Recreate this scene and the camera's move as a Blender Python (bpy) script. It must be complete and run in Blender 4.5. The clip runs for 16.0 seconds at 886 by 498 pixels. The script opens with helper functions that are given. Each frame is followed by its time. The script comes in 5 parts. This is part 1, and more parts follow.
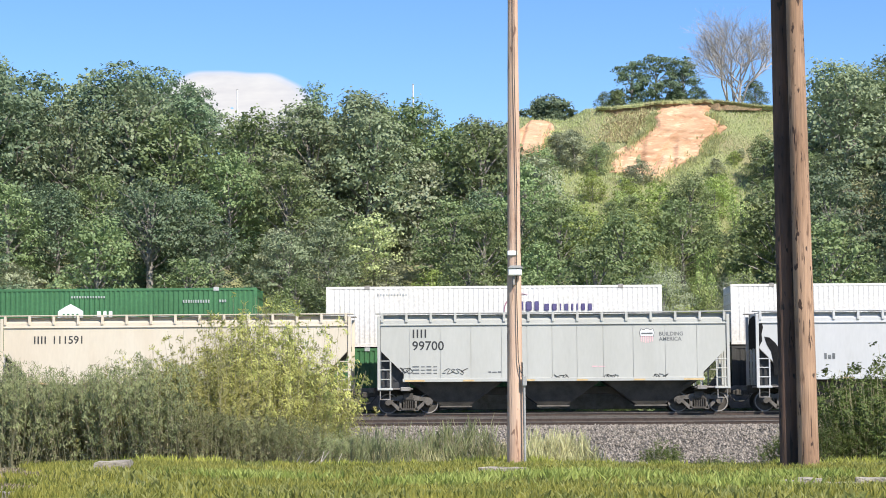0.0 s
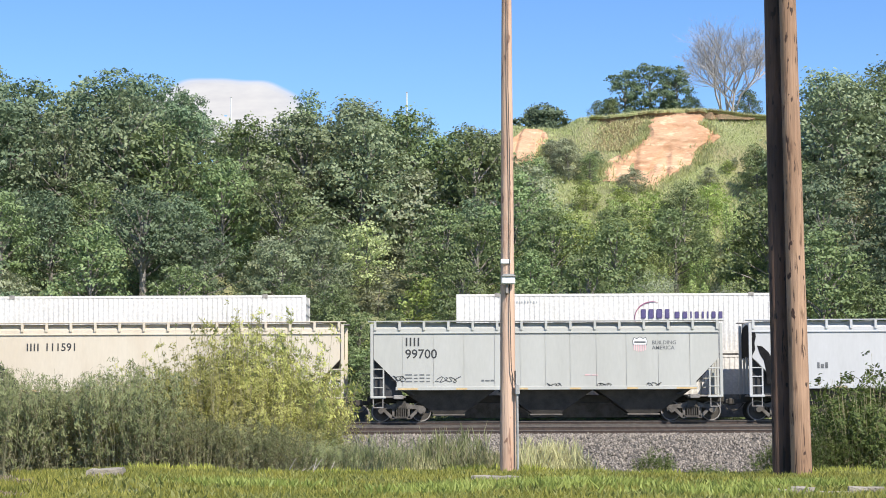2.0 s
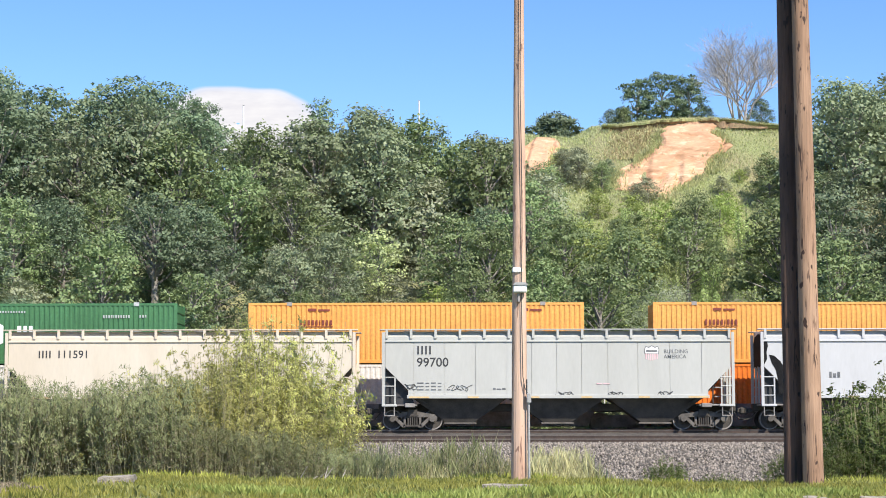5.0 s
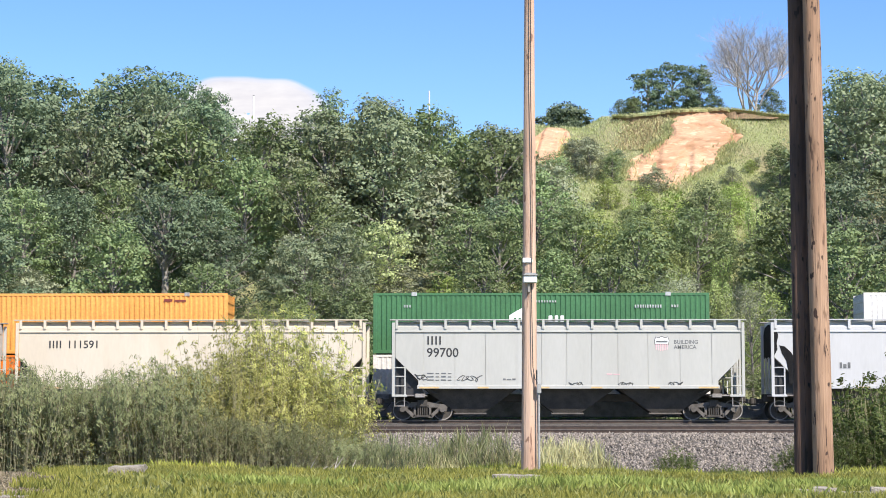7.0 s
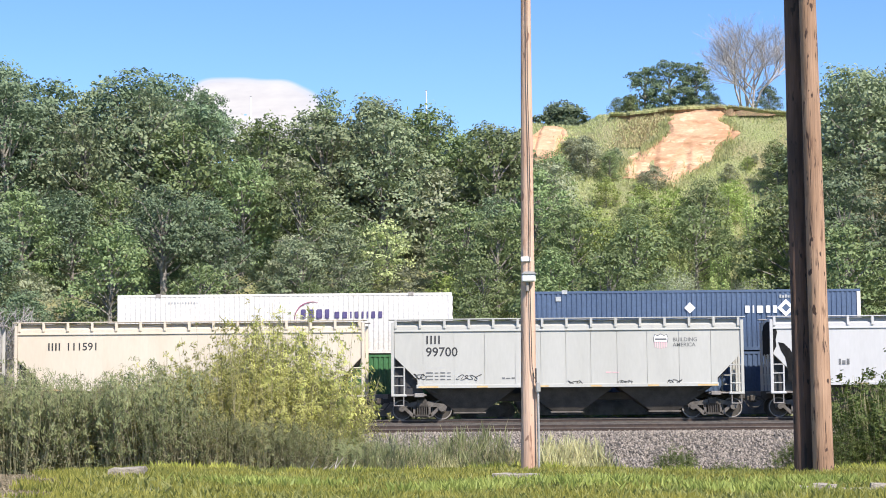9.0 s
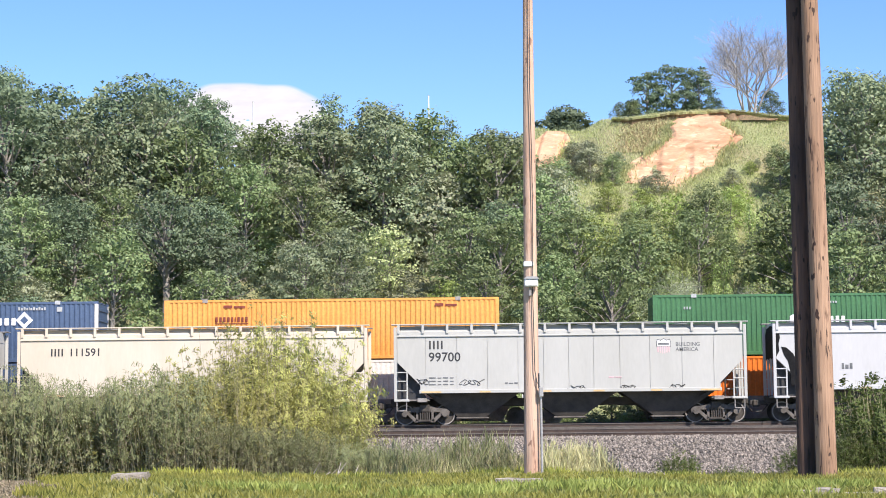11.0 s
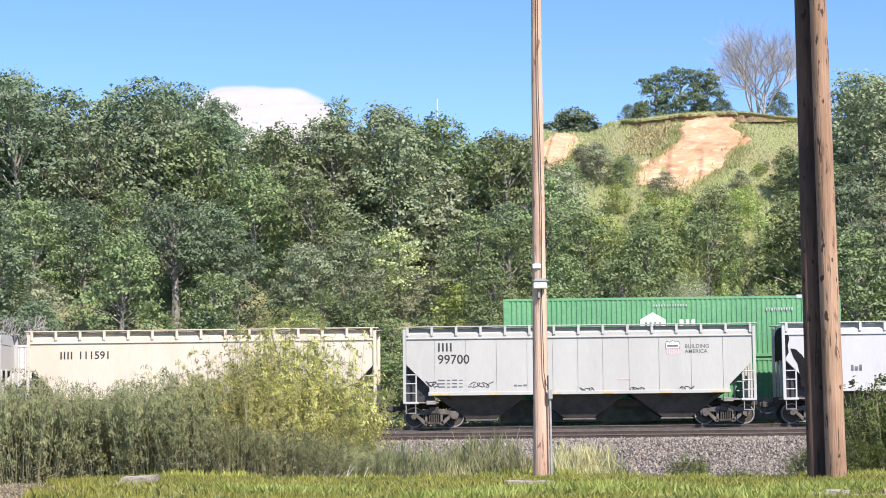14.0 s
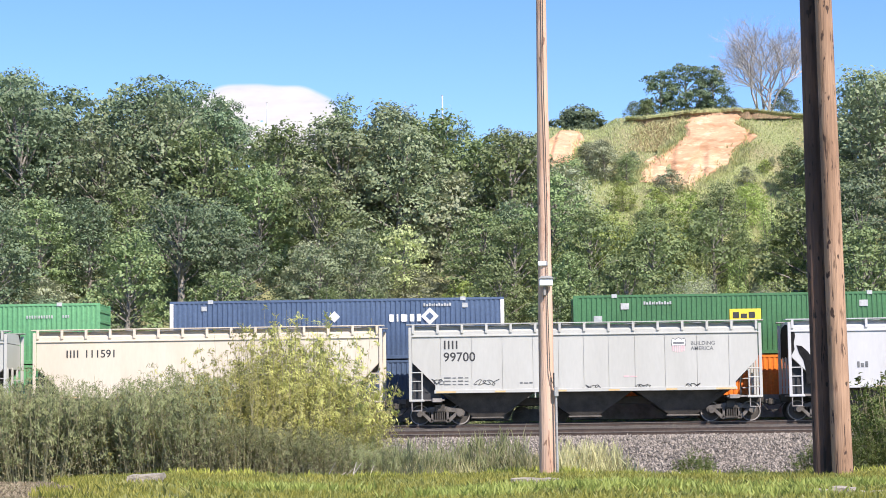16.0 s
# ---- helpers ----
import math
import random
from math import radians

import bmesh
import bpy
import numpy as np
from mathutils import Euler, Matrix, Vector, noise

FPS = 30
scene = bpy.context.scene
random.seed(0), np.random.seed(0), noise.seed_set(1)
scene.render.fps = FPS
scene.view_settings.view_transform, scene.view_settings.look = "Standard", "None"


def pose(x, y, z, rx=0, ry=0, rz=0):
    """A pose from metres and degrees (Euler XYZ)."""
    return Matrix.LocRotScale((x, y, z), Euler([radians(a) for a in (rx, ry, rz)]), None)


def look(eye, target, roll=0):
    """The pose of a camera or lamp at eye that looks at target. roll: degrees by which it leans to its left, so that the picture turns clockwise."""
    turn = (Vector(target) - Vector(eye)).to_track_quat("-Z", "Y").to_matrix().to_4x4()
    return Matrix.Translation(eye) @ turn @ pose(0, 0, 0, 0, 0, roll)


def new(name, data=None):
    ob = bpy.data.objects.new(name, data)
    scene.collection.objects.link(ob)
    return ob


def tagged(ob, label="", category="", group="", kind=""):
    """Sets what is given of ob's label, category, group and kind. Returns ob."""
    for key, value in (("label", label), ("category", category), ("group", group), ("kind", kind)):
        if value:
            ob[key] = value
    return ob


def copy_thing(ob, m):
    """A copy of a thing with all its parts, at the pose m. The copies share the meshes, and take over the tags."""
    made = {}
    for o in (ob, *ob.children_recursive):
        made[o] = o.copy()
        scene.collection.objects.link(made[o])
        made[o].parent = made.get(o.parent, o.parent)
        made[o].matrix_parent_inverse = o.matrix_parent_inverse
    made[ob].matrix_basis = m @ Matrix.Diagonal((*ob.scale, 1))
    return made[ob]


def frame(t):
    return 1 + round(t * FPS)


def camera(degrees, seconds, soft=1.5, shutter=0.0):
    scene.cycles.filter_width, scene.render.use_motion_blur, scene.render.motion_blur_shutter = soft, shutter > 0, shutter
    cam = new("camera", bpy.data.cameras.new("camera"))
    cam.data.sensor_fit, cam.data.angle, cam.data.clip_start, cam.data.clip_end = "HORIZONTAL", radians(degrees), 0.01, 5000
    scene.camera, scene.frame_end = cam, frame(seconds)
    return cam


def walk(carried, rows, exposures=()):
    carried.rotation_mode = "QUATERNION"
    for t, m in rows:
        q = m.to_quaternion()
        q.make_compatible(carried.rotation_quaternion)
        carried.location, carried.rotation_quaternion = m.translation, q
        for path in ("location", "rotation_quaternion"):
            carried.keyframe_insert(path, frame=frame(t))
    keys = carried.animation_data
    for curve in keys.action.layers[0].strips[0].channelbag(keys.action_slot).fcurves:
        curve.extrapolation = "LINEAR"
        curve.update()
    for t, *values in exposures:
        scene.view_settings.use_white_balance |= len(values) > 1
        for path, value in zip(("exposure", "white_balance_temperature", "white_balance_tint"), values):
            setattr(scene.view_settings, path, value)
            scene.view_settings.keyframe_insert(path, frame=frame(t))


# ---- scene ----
EYE = (0.0, 0.0, 0.8)


def aim(pitch, roll, turn):
    """The hand-held camera's pose: it stands on one spot and only turns."""
    return pose(*EYE, 0, 0, turn) @ pose(0, 0, 0, pitch) @ pose(0, 0, 0, 0, 0, roll)


cam = camera(25.97, 16.0, soft=0.95)
walk(cam, [
    (0, aim(94.989, -0.376, 0.623)),
    (0.5, aim(95.035, -0.300, 0.572)),
    (1, aim(95.105, -0.255, 0.518)),
    (1.5, aim(95.172, -0.223, 0.465)),
    (2, aim(95.233, -0.243, 0.421)),
    (2.5, aim(95.290, -0.250, 0.421)),
    (3, aim(95.352, -0.181, 0.454)),
    (3.5, aim(95.426, -0.174, 0.511)),
    (4, aim(95.494, -0.174, 0.572)),
    (6.5, aim(95.304, 0.051, 1.044)),
    (7, aim(95.193, 0.000, 1.078)),
    (7.5, aim(95.136, -0.116, 1.084)),
    (8, aim(95.118, -0.239, 1.062)),
    (8.5, aim(95.126, -0.328, 1.037)),
    (9, aim(95.175, -0.453, 1.025)),
    (11.5, aim(95.337, -0.563, 1.111)),
    (12, aim(95.339, -0.552, 1.153)),
    (12.5, aim(95.339, -0.545, 1.202)),
    (13, aim(95.342, -0.555, 1.268)),
    (13.5, aim(95.364, -0.577, 1.318)),
    (14, aim(95.398, -0.635, 1.365)),
    (14.5, aim(95.412, -0.695, 1.391)),
    (15, aim(95.394, -0.704, 1.418)),
    (15.5, aim(95.355, -0.759, 1.463)),
    (16, aim(95.330, -0.767, 1.532)),
], exposures=((0.0, 0.69, 6500, 10), (2.0, 0.63, 6500, 10), (4.0, 0.70, 6500, 10.5), (7.0, 0.75, 6500, 12.5), (9.0, 0.78, 6500, 13.5), (12.0, 0.85, 6500, 16.5), (16.0, 0.85, 6500, 16)))

# ---- light ----
SUN_WAY = Vector((0.52, -0.74, 0.88)).normalized()      # towards the sun
world = bpy.data.worlds.new("sky")
scene.world = world
world.use_nodes = True
wn = world.node_tree
sky = wn.nodes.new("ShaderNodeTexSky")
sky.sky_type, sky.sun_disc = "NISHITA", False
sky.sun_elevation = math.asin(SUN_WAY.z)
sky.sun_rotation = math.atan2(SUN_WAY.x, SUN_WAY.y)
sky.altitude, sky.air_density, sky.dust_density, sky.ozone_density = 1400, 1.0, 0.2, 3.0
tone = wn.nodes.new("ShaderNodeHueSaturation")
tone.inputs["Hue"].default_value, tone.inputs["Saturation"].default_value, tone.inputs["Value"].default_value = 0.5085, 1.21, 0.785
wn.links.new(sky.outputs[0], tone.inputs["Color"])
wn.links.new(tone.outputs[0], wn.nodes["Background"].inputs[0])
wn.nodes["Background"].inputs[1].default_value = 0.152
sun = new("sun", bpy.data.lights.new("sun", "SUN"))
sun.data.energy, sun.data.angle, sun.data.color = 4.6, radians(0.53), (1.0, 0.94, 0.83)
sun.matrix_world = look(SUN_WAY * 60, (0, 0, 0))


# ---- materials ----
def nodes_of(name):
    m = bpy.data.materials.new(name)
    m.use_nodes = True
    nt = m.node_tree
    return m, nt, nt.nodes["Principled BSDF"]


def add(nt, kind, **inputs):
    n = nt.nodes.new(kind)
    for k, v in inputs.items():
        n.inputs[k.replace("_", " ")].default_value = v
    return n


def mix_rgb(nt, fac, a, b, mode="MIX"):
    n = nt.nodes.new("ShaderNodeMix")
    n.data_type, n.blend_type = "RGBA", mode
    for sock, v in ((0, fac), (6, a), (7, b)):
        if hasattr(v, "is_linked"):
            nt.links.new(v, n.inputs[sock])
        else:
            n.inputs[sock].default_value = v if sock == 0 else (*v[:3], 1)
    return n.outputs[2]


def noise_fac(nt, scale, lo=0.4, hi=0.6, detail=5, stretch=(1, 1, 1), object_space=True):
    tc = nt.nodes.new("ShaderNodeTexCoord")
    mp = nt.nodes.new("ShaderNodeMapping")
    mp.inputs["Scale"].default_value = stretch
    nt.links.new(tc.outputs["Object" if object_space else "Generated"], mp.inputs[0])
    n = add(nt, "ShaderNodeTexNoise", Scale=scale, Detail=detail, Roughness=0.6)
    nt.links.new(mp.outputs[0], n.inputs["Vector"])
    r = nt.nodes.new("ShaderNodeMapRange")
    r.inputs[1].default_value, r.inputs[2].default_value = lo, hi
    nt.links.new(n.outputs["Fac"], r.inputs[0])
    return r.outputs[0]


def bump_into(nt, bsdf, fac, strength=0.3, distance=0.02):
    b = add(nt, "ShaderNodeBump", Strength=strength, Distance=distance)
    nt.links.new(fac, b.inputs["Height"])
    nt.links.new(b.outputs[0], bsdf.inputs["Normal"])


def surface(name, color, dark, scale=4.0, grain=60.0, rough=0.7, metal=0.0, bump=0.3, stretch=(1, 1, 1), lo=0.4, hi=0.65, third=None, dist=0.02, fine=(0.78, 1.15)):
    """A weathered surface: two tones at a coarse and a fine scale, with a fine relief."""
    m, nt, b = nodes_of(name)
    f1 = noise_fac(nt, scale, lo, hi, stretch=stretch)
    f2 = noise_fac(nt, grain, 0.3, 0.75, stretch=stretch)
    col = mix_rgb(nt, f1, color, dark)
    col = mix_rgb(nt, 1.0, col, mix_rgb(nt, f2, (fine[0],) * 3, (fine[1],) * 3), "MULTIPLY")
    if third:
        col = mix_rgb(nt, noise_fac(nt, scale * 2.7, 0.56, 0.66, stretch=stretch), col, third)
    nt.links.new(col, b.inputs["Base Color"])
    b.inputs["Roughness"].default_value, b.inputs["Metallic"].default_value = rough, metal
    if bump:
        bump_into(nt, b, f2, bump, dist)
    return m


def foliage(name, a, b2, through_light=0.35, vary=0.24, patch=None, clumps=0.6, clump_size=1.6):
    """Leaves: two greens over the leaves, a third of the light passing through; each plant a little different."""
    m, nt, b = nodes_of(name)
    geo = nt.nodes.new("ShaderNodeNewGeometry")
    info = nt.nodes.new("ShaderNodeObjectInfo")
    blend = nt.nodes.new("ShaderNodeMix")
    blend.inputs[0].default_value = clumps
    nt.links.new(geo.outputs["Random Per Island"], blend.inputs[2])
    nt.links.new(noise_fac(nt, clump_size, 0.36, 0.64, 3), blend.inputs[3])
    col = mix_rgb(nt, blend.outputs[0], a, b2)
    if patch:
        col = mix_rgb(nt, noise_fac(nt, 1.3, 0.47, 0.60, 4), col, mix_rgb(nt, geo.outputs["Random Per Island"], *patch))
    hsv = nt.nodes.new("ShaderNodeHueSaturation")
    for sock, lo, hi in (("Value", 1 - vary, 1 + vary), ("Hue", 0.489, 0.513)):
        r = nt.nodes.new("ShaderNodeMapRange")
        r.inputs[3].default_value, r.inputs[4].default_value = lo, hi
        nt.links.new(info.outputs["Random"], r.inputs[0])
        nt.links.new(r.outputs[0], hsv.inputs[sock])
    nt.links.new(col, hsv.inputs["Color"])
    nt.links.new(hsv.outputs[0], b.inputs["Base Color"])
    b.inputs["Roughness"].default_value = 0.55
    b.inputs["Specular IOR Level"].default_value = 0.35
    tr = nt.nodes.new("ShaderNodeBsdfTranslucent")
    nt.links.new(hsv.outputs[0], tr.inputs["Color"])
    mx = nt.nodes.new("ShaderNodeMixShader")
    mx.inputs[0].default_value = through_light
    nt.links.new(b.outputs[0], mx.inputs[1])
    nt.links.new(tr.outputs[0], mx.inputs[2])
    nt.links.new(mx.outputs[0], nt.nodes["Material Output"].inputs[0])
    return m


M_GRASS = foliage("lawn_grass", (0.195, 0.206, 0.034), (0.495, 0.46, 0.107), 0.42, patch=((0.125, 0.155, 0.029), (0.32, 0.335, 0.08)))
M_COARSE = foliage("coarse_lawn_leaves", (0.165, 0.205, 0.04), (0.385, 0.405, 0.11), 0.4)
M_CLOVER = foliage("broad_lawn_leaves", (0.23, 0.265, 0.06), (0.46, 0.46, 0.155), 0.42, patch=((0.17, 0.22, 0.06), (0.36, 0.39, 0.13)))
M_SLOPE = foliage("slope_grass", (0.42, 0.48, 0.20), (0.64, 0.67, 0.35), 0.5, patch=((0.44, 0.47, 0.24), (0.63, 0.64, 0.39)))
M_DRY = foliage("dry_grass", (0.56, 0.50, 0.29), (0.40, 0.40, 0.20), 0.35)
M_LITTER = foliage("leaf_litter", (0.20, 0.155, 0.10), (0.34, 0.28, 0.19), 0.2)
M_SLIP = foliage("slipped_topsoil_and_weeds", (0.36, 0.285, 0.165), (0.56, 0.46, 0.28), 0.3)
M_REED = foliage("grey_green_weeds", (0.142, 0.170, 0.076), (0.345, 0.366, 0.172), 0.40, clump_size=3.0)
M_HUSK = foliage("withered_lower_leaves", (0.15, 0.135, 0.085), (0.33, 0.29, 0.19), 0.25)
M_WILLOW = foliage("yellow_green_willow", (0.30, 0.315, 0.085), (0.64, 0.61, 0.22), 0.45, clump_size=3.0)
M_SHRUB = foliage("shrub_leaves", (0.060, 0.090, 0.020), (0.155, 0.185, 0.052), 0.36)
M_LEAF = {
    "oak": foliage("dark_green_leaves", (0.096, 0.146, 0.080), (0.250, 0.320, 0.184), 0.32),
    "elm": foliage("mid_green_leaves", (0.130, 0.184, 0.074), (0.310, 0.378, 0.172), 0.33),
    "olive": foliage("grey_green_leaves", (0.225, 0.252, 0.158), (0.375, 0.392, 0.250), 0.34),
    "lime": foliage("bright_green_leaves", (0.200, 0.268, 0.070), (0.430, 0.490, 0.160), 0.36),
    "blossom": foliage("pale_yellow_green_leaves", (0.46, 0.52, 0.23), (0.64, 0.67, 0.37), 0.45),
    "crest": foliage("deep_green_leaves", (0.115, 0.172, 0.098), (0.25, 0.32, 0.19), 0.38),
    "grey": foliage("pale_grey_green_leaves", (0.165, 0.214, 0.118), (0.350, 0.405, 0.232), 0.32),
    "sapling": foliage("light_green_sapling_leaves", (0.255, 0.335, 0.11), (0.51, 0.58, 0.24), 0.42),
    "dry": foliage("yellow_brown_leaves", (0.22, 0.22, 0.11), (0.40, 0.375, 0.21), 0.42),
}
M_BARK = surface("grey_bark", (0.288, 0.264, 0.232), (0.160, 0.144, 0.124), 4, 40, 0.9, bump=0.6)
M_TWIG = surface("pale_twigs", (0.52, 0.47, 0.42), (0.38, 0.34, 0.30), 6, 40, 0.9, bump=0.3)
M_ASH = surface("grey_branches", (0.48, 0.44, 0.41), (0.34, 0.31, 0.29), 6, 40, 0.9, bump=0.3)
M_SOIL = surface("grassy_slope_soil", (0.25, 0.275, 0.125), (0.27, 0.245, 0.135), 0.35, 9, 0.95, bump=0.6, dist=0.08)
M_CLAY = surface("tan_clay", (0.585, 0.36, 0.228), (0.45, 0.255, 0.147), 0.55, 3.5, 0.95, bump=0.15, stretch=(0.7, 0.7, 2.4), third=(0.66, 0.45, 0.30), dist=0.1, fine=(0.86, 1.08))
M_BALLAST = surface("crushed_stone", (0.165, 0.145, 0.122), (0.095, 0.084, 0.072), 2.2, 26, 0.95, bump=1.0, dist=0.08)
M_RUST = surface("rusted_rail_steel", (0.075, 0.05, 0.038), (0.045, 0.03, 0.024), 3, 70, 0.75, 0.1, 0.2)
M_RAILTOP = surface("worn_rail_head", (0.20, 0.17, 0.145), (0.14, 0.115, 0.10), 3, 70, 0.5, 0.5, 0.1)
M_TIE = surface("creosoted_tie", (0.085, 0.065, 0.05), (0.05, 0.04, 0.032), 5, 30, 0.9, bump=0.5)
def wood(name, a, b2, check, lo, hi, even=0.76, deep=0.60, stain=None):
    """Round pole wood: long grain, patches of old stain, knots and dark drying checks."""
    m, nt, b = nodes_of(name)
    grain = noise_fac(nt, 5, 0.35, 0.7, stretch=(8, 8, 0.25))
    patch = noise_fac(nt, 0.9, lo, hi, 3, stretch=(2.2, 2.2, 0.5))
    crack = noise_fac(nt, 3.2, deep, deep + 0.04, 3, stretch=(7, 7, 0.45))
    knot = noise_fac(nt, 4.0, 0.655, 0.69, 2, stretch=(2.6, 2.6, 0.9))
    col = mix_rgb(nt, patch, a, b2)
    col = mix_rgb(nt, 1.0, col, mix_rgb(nt, grain, (even,) * 3, (2 - even * 1.08, 2 - even * 1.1, 2 - even * 1.12)), "MULTIPLY")
    if stain:
        col = mix_rgb(nt, noise_fac(nt, 1.6, 0.60, 0.68, 4, stretch=(4.0, 4.0, 0.8)), col, stain)
    col = mix_rgb(nt, crack, col, check)
    col = mix_rgb(nt, knot, col, check)
    nt.links.new(col, b.inputs["Base Color"])
    b.inputs["Roughness"].default_value = 0.88
    bump_into(nt, b, grain, 0.5, 0.015)
    return m


M_POLE = wood("weathered_pole_wood", (0.60, 0.42, 0.315), (0.48, 0.305, 0.215), (0.24, 0.14, 0.10), 0.44, 0.62, 0.90, 0.645, (0.40, 0.24, 0.165))
M_POLE_BROWN = wood("stained_pole_wood", (0.40, 0.255, 0.168), (0.29, 0.175, 0.11), (0.055, 0.03, 0.022), 0.40, 0.58, 0.78, 0.61, (0.145, 0.08, 0.05))
# Darkened pole wood for the pole that stands in its neighbour's shade.
M_POLE_DARK = wood("shaded_pole_wood", (0.135, 0.078, 0.056), (0.066, 0.041, 0.032), (0.025, 0.018, 0.015), 0.42, 0.6, 0.80, 0.61, (0.06, 0.037, 0.029))
M_GREY = surface("pale_grey_car_paint", (0.446, 0.444, 0.415), (0.410, 0.407, 0.376), 0.6, 9, 0.5, bump=0.02, stretch=(1, 1, 0.25), third=(0.428, 0.425, 0.392), fine=(0.95, 1.03))
M_CREAM = surface("faded_cream_car_paint", (0.598, 0.532, 0.431), (0.563, 0.484, 0.378), 0.6, 9, 0.55, bump=0.02, stretch=(1, 1, 0.25), fine=(0.95, 1.03))
M_ICE = surface("chalky_white_car_paint", (0.497, 0.497, 0.502), (0.462, 0.462, 0.462), 0.6, 9, 0.5, bump=0.02, stretch=(1, 1, 0.25), fine=(0.95, 1.03))
M_ROOF = surface("grimy_roof_steel", (0.30, 0.30, 0.31), (0.20, 0.195, 0.19), 1.2, 18, 0.7, 0.0, 0.1)
# Underframe grime; on bays and slope sheets the dark tone also carries shade.
M_UNDER = surface("grimy_shaded_underframe", (0.080, 0.069, 0.058), (0.048, 0.042, 0.036), 2, 20, 0.85, 0, 0.2)
M_CAST = surface("dusty_cast_steel", (0.30, 0.28, 0.26), (0.19, 0.17, 0.155), 3, 25, 0.8, 0, 0.2)
M_TRUCK = surface("grimy_truck_steel", (0.14, 0.125, 0.11), (0.075, 0.066, 0.058), 3, 25, 0.85, 0, 0.3)
M_BLACK = surface("black_lettering", (0.025, 0.025, 0.028), (0.04, 0.04, 0.042), 8, 60, 0.6, 0, 0)
M_GREYTEXT = surface("faded_grey_lettering", (0.10, 0.105, 0.11), (0.16, 0.165, 0.17), 8, 60, 0.6, 0, 0)
M_STRIPE = surface("tan_reflector", (0.62, 0.46, 0.24), (0.55, 0.38, 0.18), 4, 40, 0.5, 0, 0)
M_PINK = surface("faded_red_stripes", (0.72, 0.42, 0.45), (0.70, 0.50, 0.52), 6, 50, 0.6, 0, 0)
M_WHITE = surface("white_paint", (0.80, 0.80, 0.80), (0.74, 0.74, 0.73), 2, 30, 0.5, 0, 0.05)
M_FADED = surface("faded_white_lettering", (0.46, 0.47, 0.47), (0.34, 0.36, 0.36), 5, 40, 0.6, 0, 0)
M_STONE = surface("pale_concrete", (0.40, 0.355, 0.285), (0.25, 0.215, 0.17), 4, 30, 0.9, bump=0.8)
M_CABLE = surface("black_cable", (0.03, 0.03, 0.032), (0.05, 0.05, 0.05), 8, 60, 0.6, 0, 0)
M_PVC = surface("grey_plastic_pipe", (0.36, 0.36, 0.355), (0.28, 0.275, 0.265), 5, 50, 0.5, 0, 0)
BOX = {
    "white": surface("white_container_paint", (0.685, 0.658, 0.622), (0.640, 0.612, 0.572), 0.5, 8, 0.45, 0, 0.03),
    "green": surface("green_container_paint", (0.055, 0.165, 0.066), (0.045, 0.137, 0.053), 0.5, 8, 0.45, 0, 0.03),
    "pale green": surface("faded_green_container_paint", (0.125, 0.33, 0.155), (0.10, 0.28, 0.13), 0.5, 8, 0.5, 0, 0.03),
    "orange": surface("orange_container_paint", (0.741, 0.342, 0.081), (0.684, 0.294, 0.062), 0.5, 8, 0.45, 0, 0.03),
    "deep orange": surface("deep_orange_container_paint", (0.74, 0.19, 0.02), (0.66, 0.155, 0.015), 0.5, 8, 0.45, 0, 0.03),
    # Lower box behind the hopper cars: their shadow is put into its paint.
    "shadowed": surface("shadowed_container_paint", (0.045, 0.044, 0.042), (0.034, 0.033, 0.031), 0.5, 8, 0.55, 0, 0.03),
    "blue": surface("navy_container_paint", (0.075, 0.115, 0.195), (0.06, 0.095, 0.165), 0.5, 8, 0.45, 0, 0.03),
}


# ---- mesh helpers ----
def mesh_from(name, verts, faces, mats, smooth=False):
    me = bpy.data.meshes.new(name)
    me.from_pydata([tuple(v) for v in verts], [], faces)
    for m in (mats if isinstance(mats, (list, tuple)) else [mats]):
        me.materials.append(m)
    if smooth:
        me.shade_smooth()
    me.update()
    return me


def part(name, bm, material, parent, label=""):
    """Links a bmesh or mesh as one mesh object under a thing or part."""
    if isinstance(bm, bpy.types.Mesh):
        me = bm
    else:
        me = bpy.data.meshes.new(name)
        bmesh.ops.recalc_face_normals(bm, faces=bm.faces)
        bm.to_mesh(me)
        bm.free()
        me.materials.append(material)
    ob = new(name, me)
    ob.parent = parent
    if label:
        tagged(ob, label)
    return ob


def thing(name, label, category, group="", at=(0, 0, 0), kind=""):
    ob = new(name)
    ob.location = at
    return tagged(ob, label, category, group, kind)


def block(bm, x0, x1, y0, y1, z0, z1, bevel=0.0):
    """A box, its edges bevelled."""
    vs = [bm.verts.new((x, y, z)) for z in (z0, z1) for y in (y0, y1) for x in (x0, x1)]
    fs = [bm.faces.new([vs[i] for i in f]) for f in ((0, 2, 3, 1), (4, 5, 7, 6), (0, 1, 5, 4), (2, 6, 7, 3), (0, 4, 6, 2), (1, 3, 7, 5))]
    if bevel:
        es = {e for f in fs for e in f.edges}
        bmesh.ops.bevel(bm, geom=list(es), offset=bevel, segments=1, affect="EDGES")
    return bm


def boxed(*dims, bevel=0.0):
    return block(bmesh.new(), *dims, bevel=bevel)


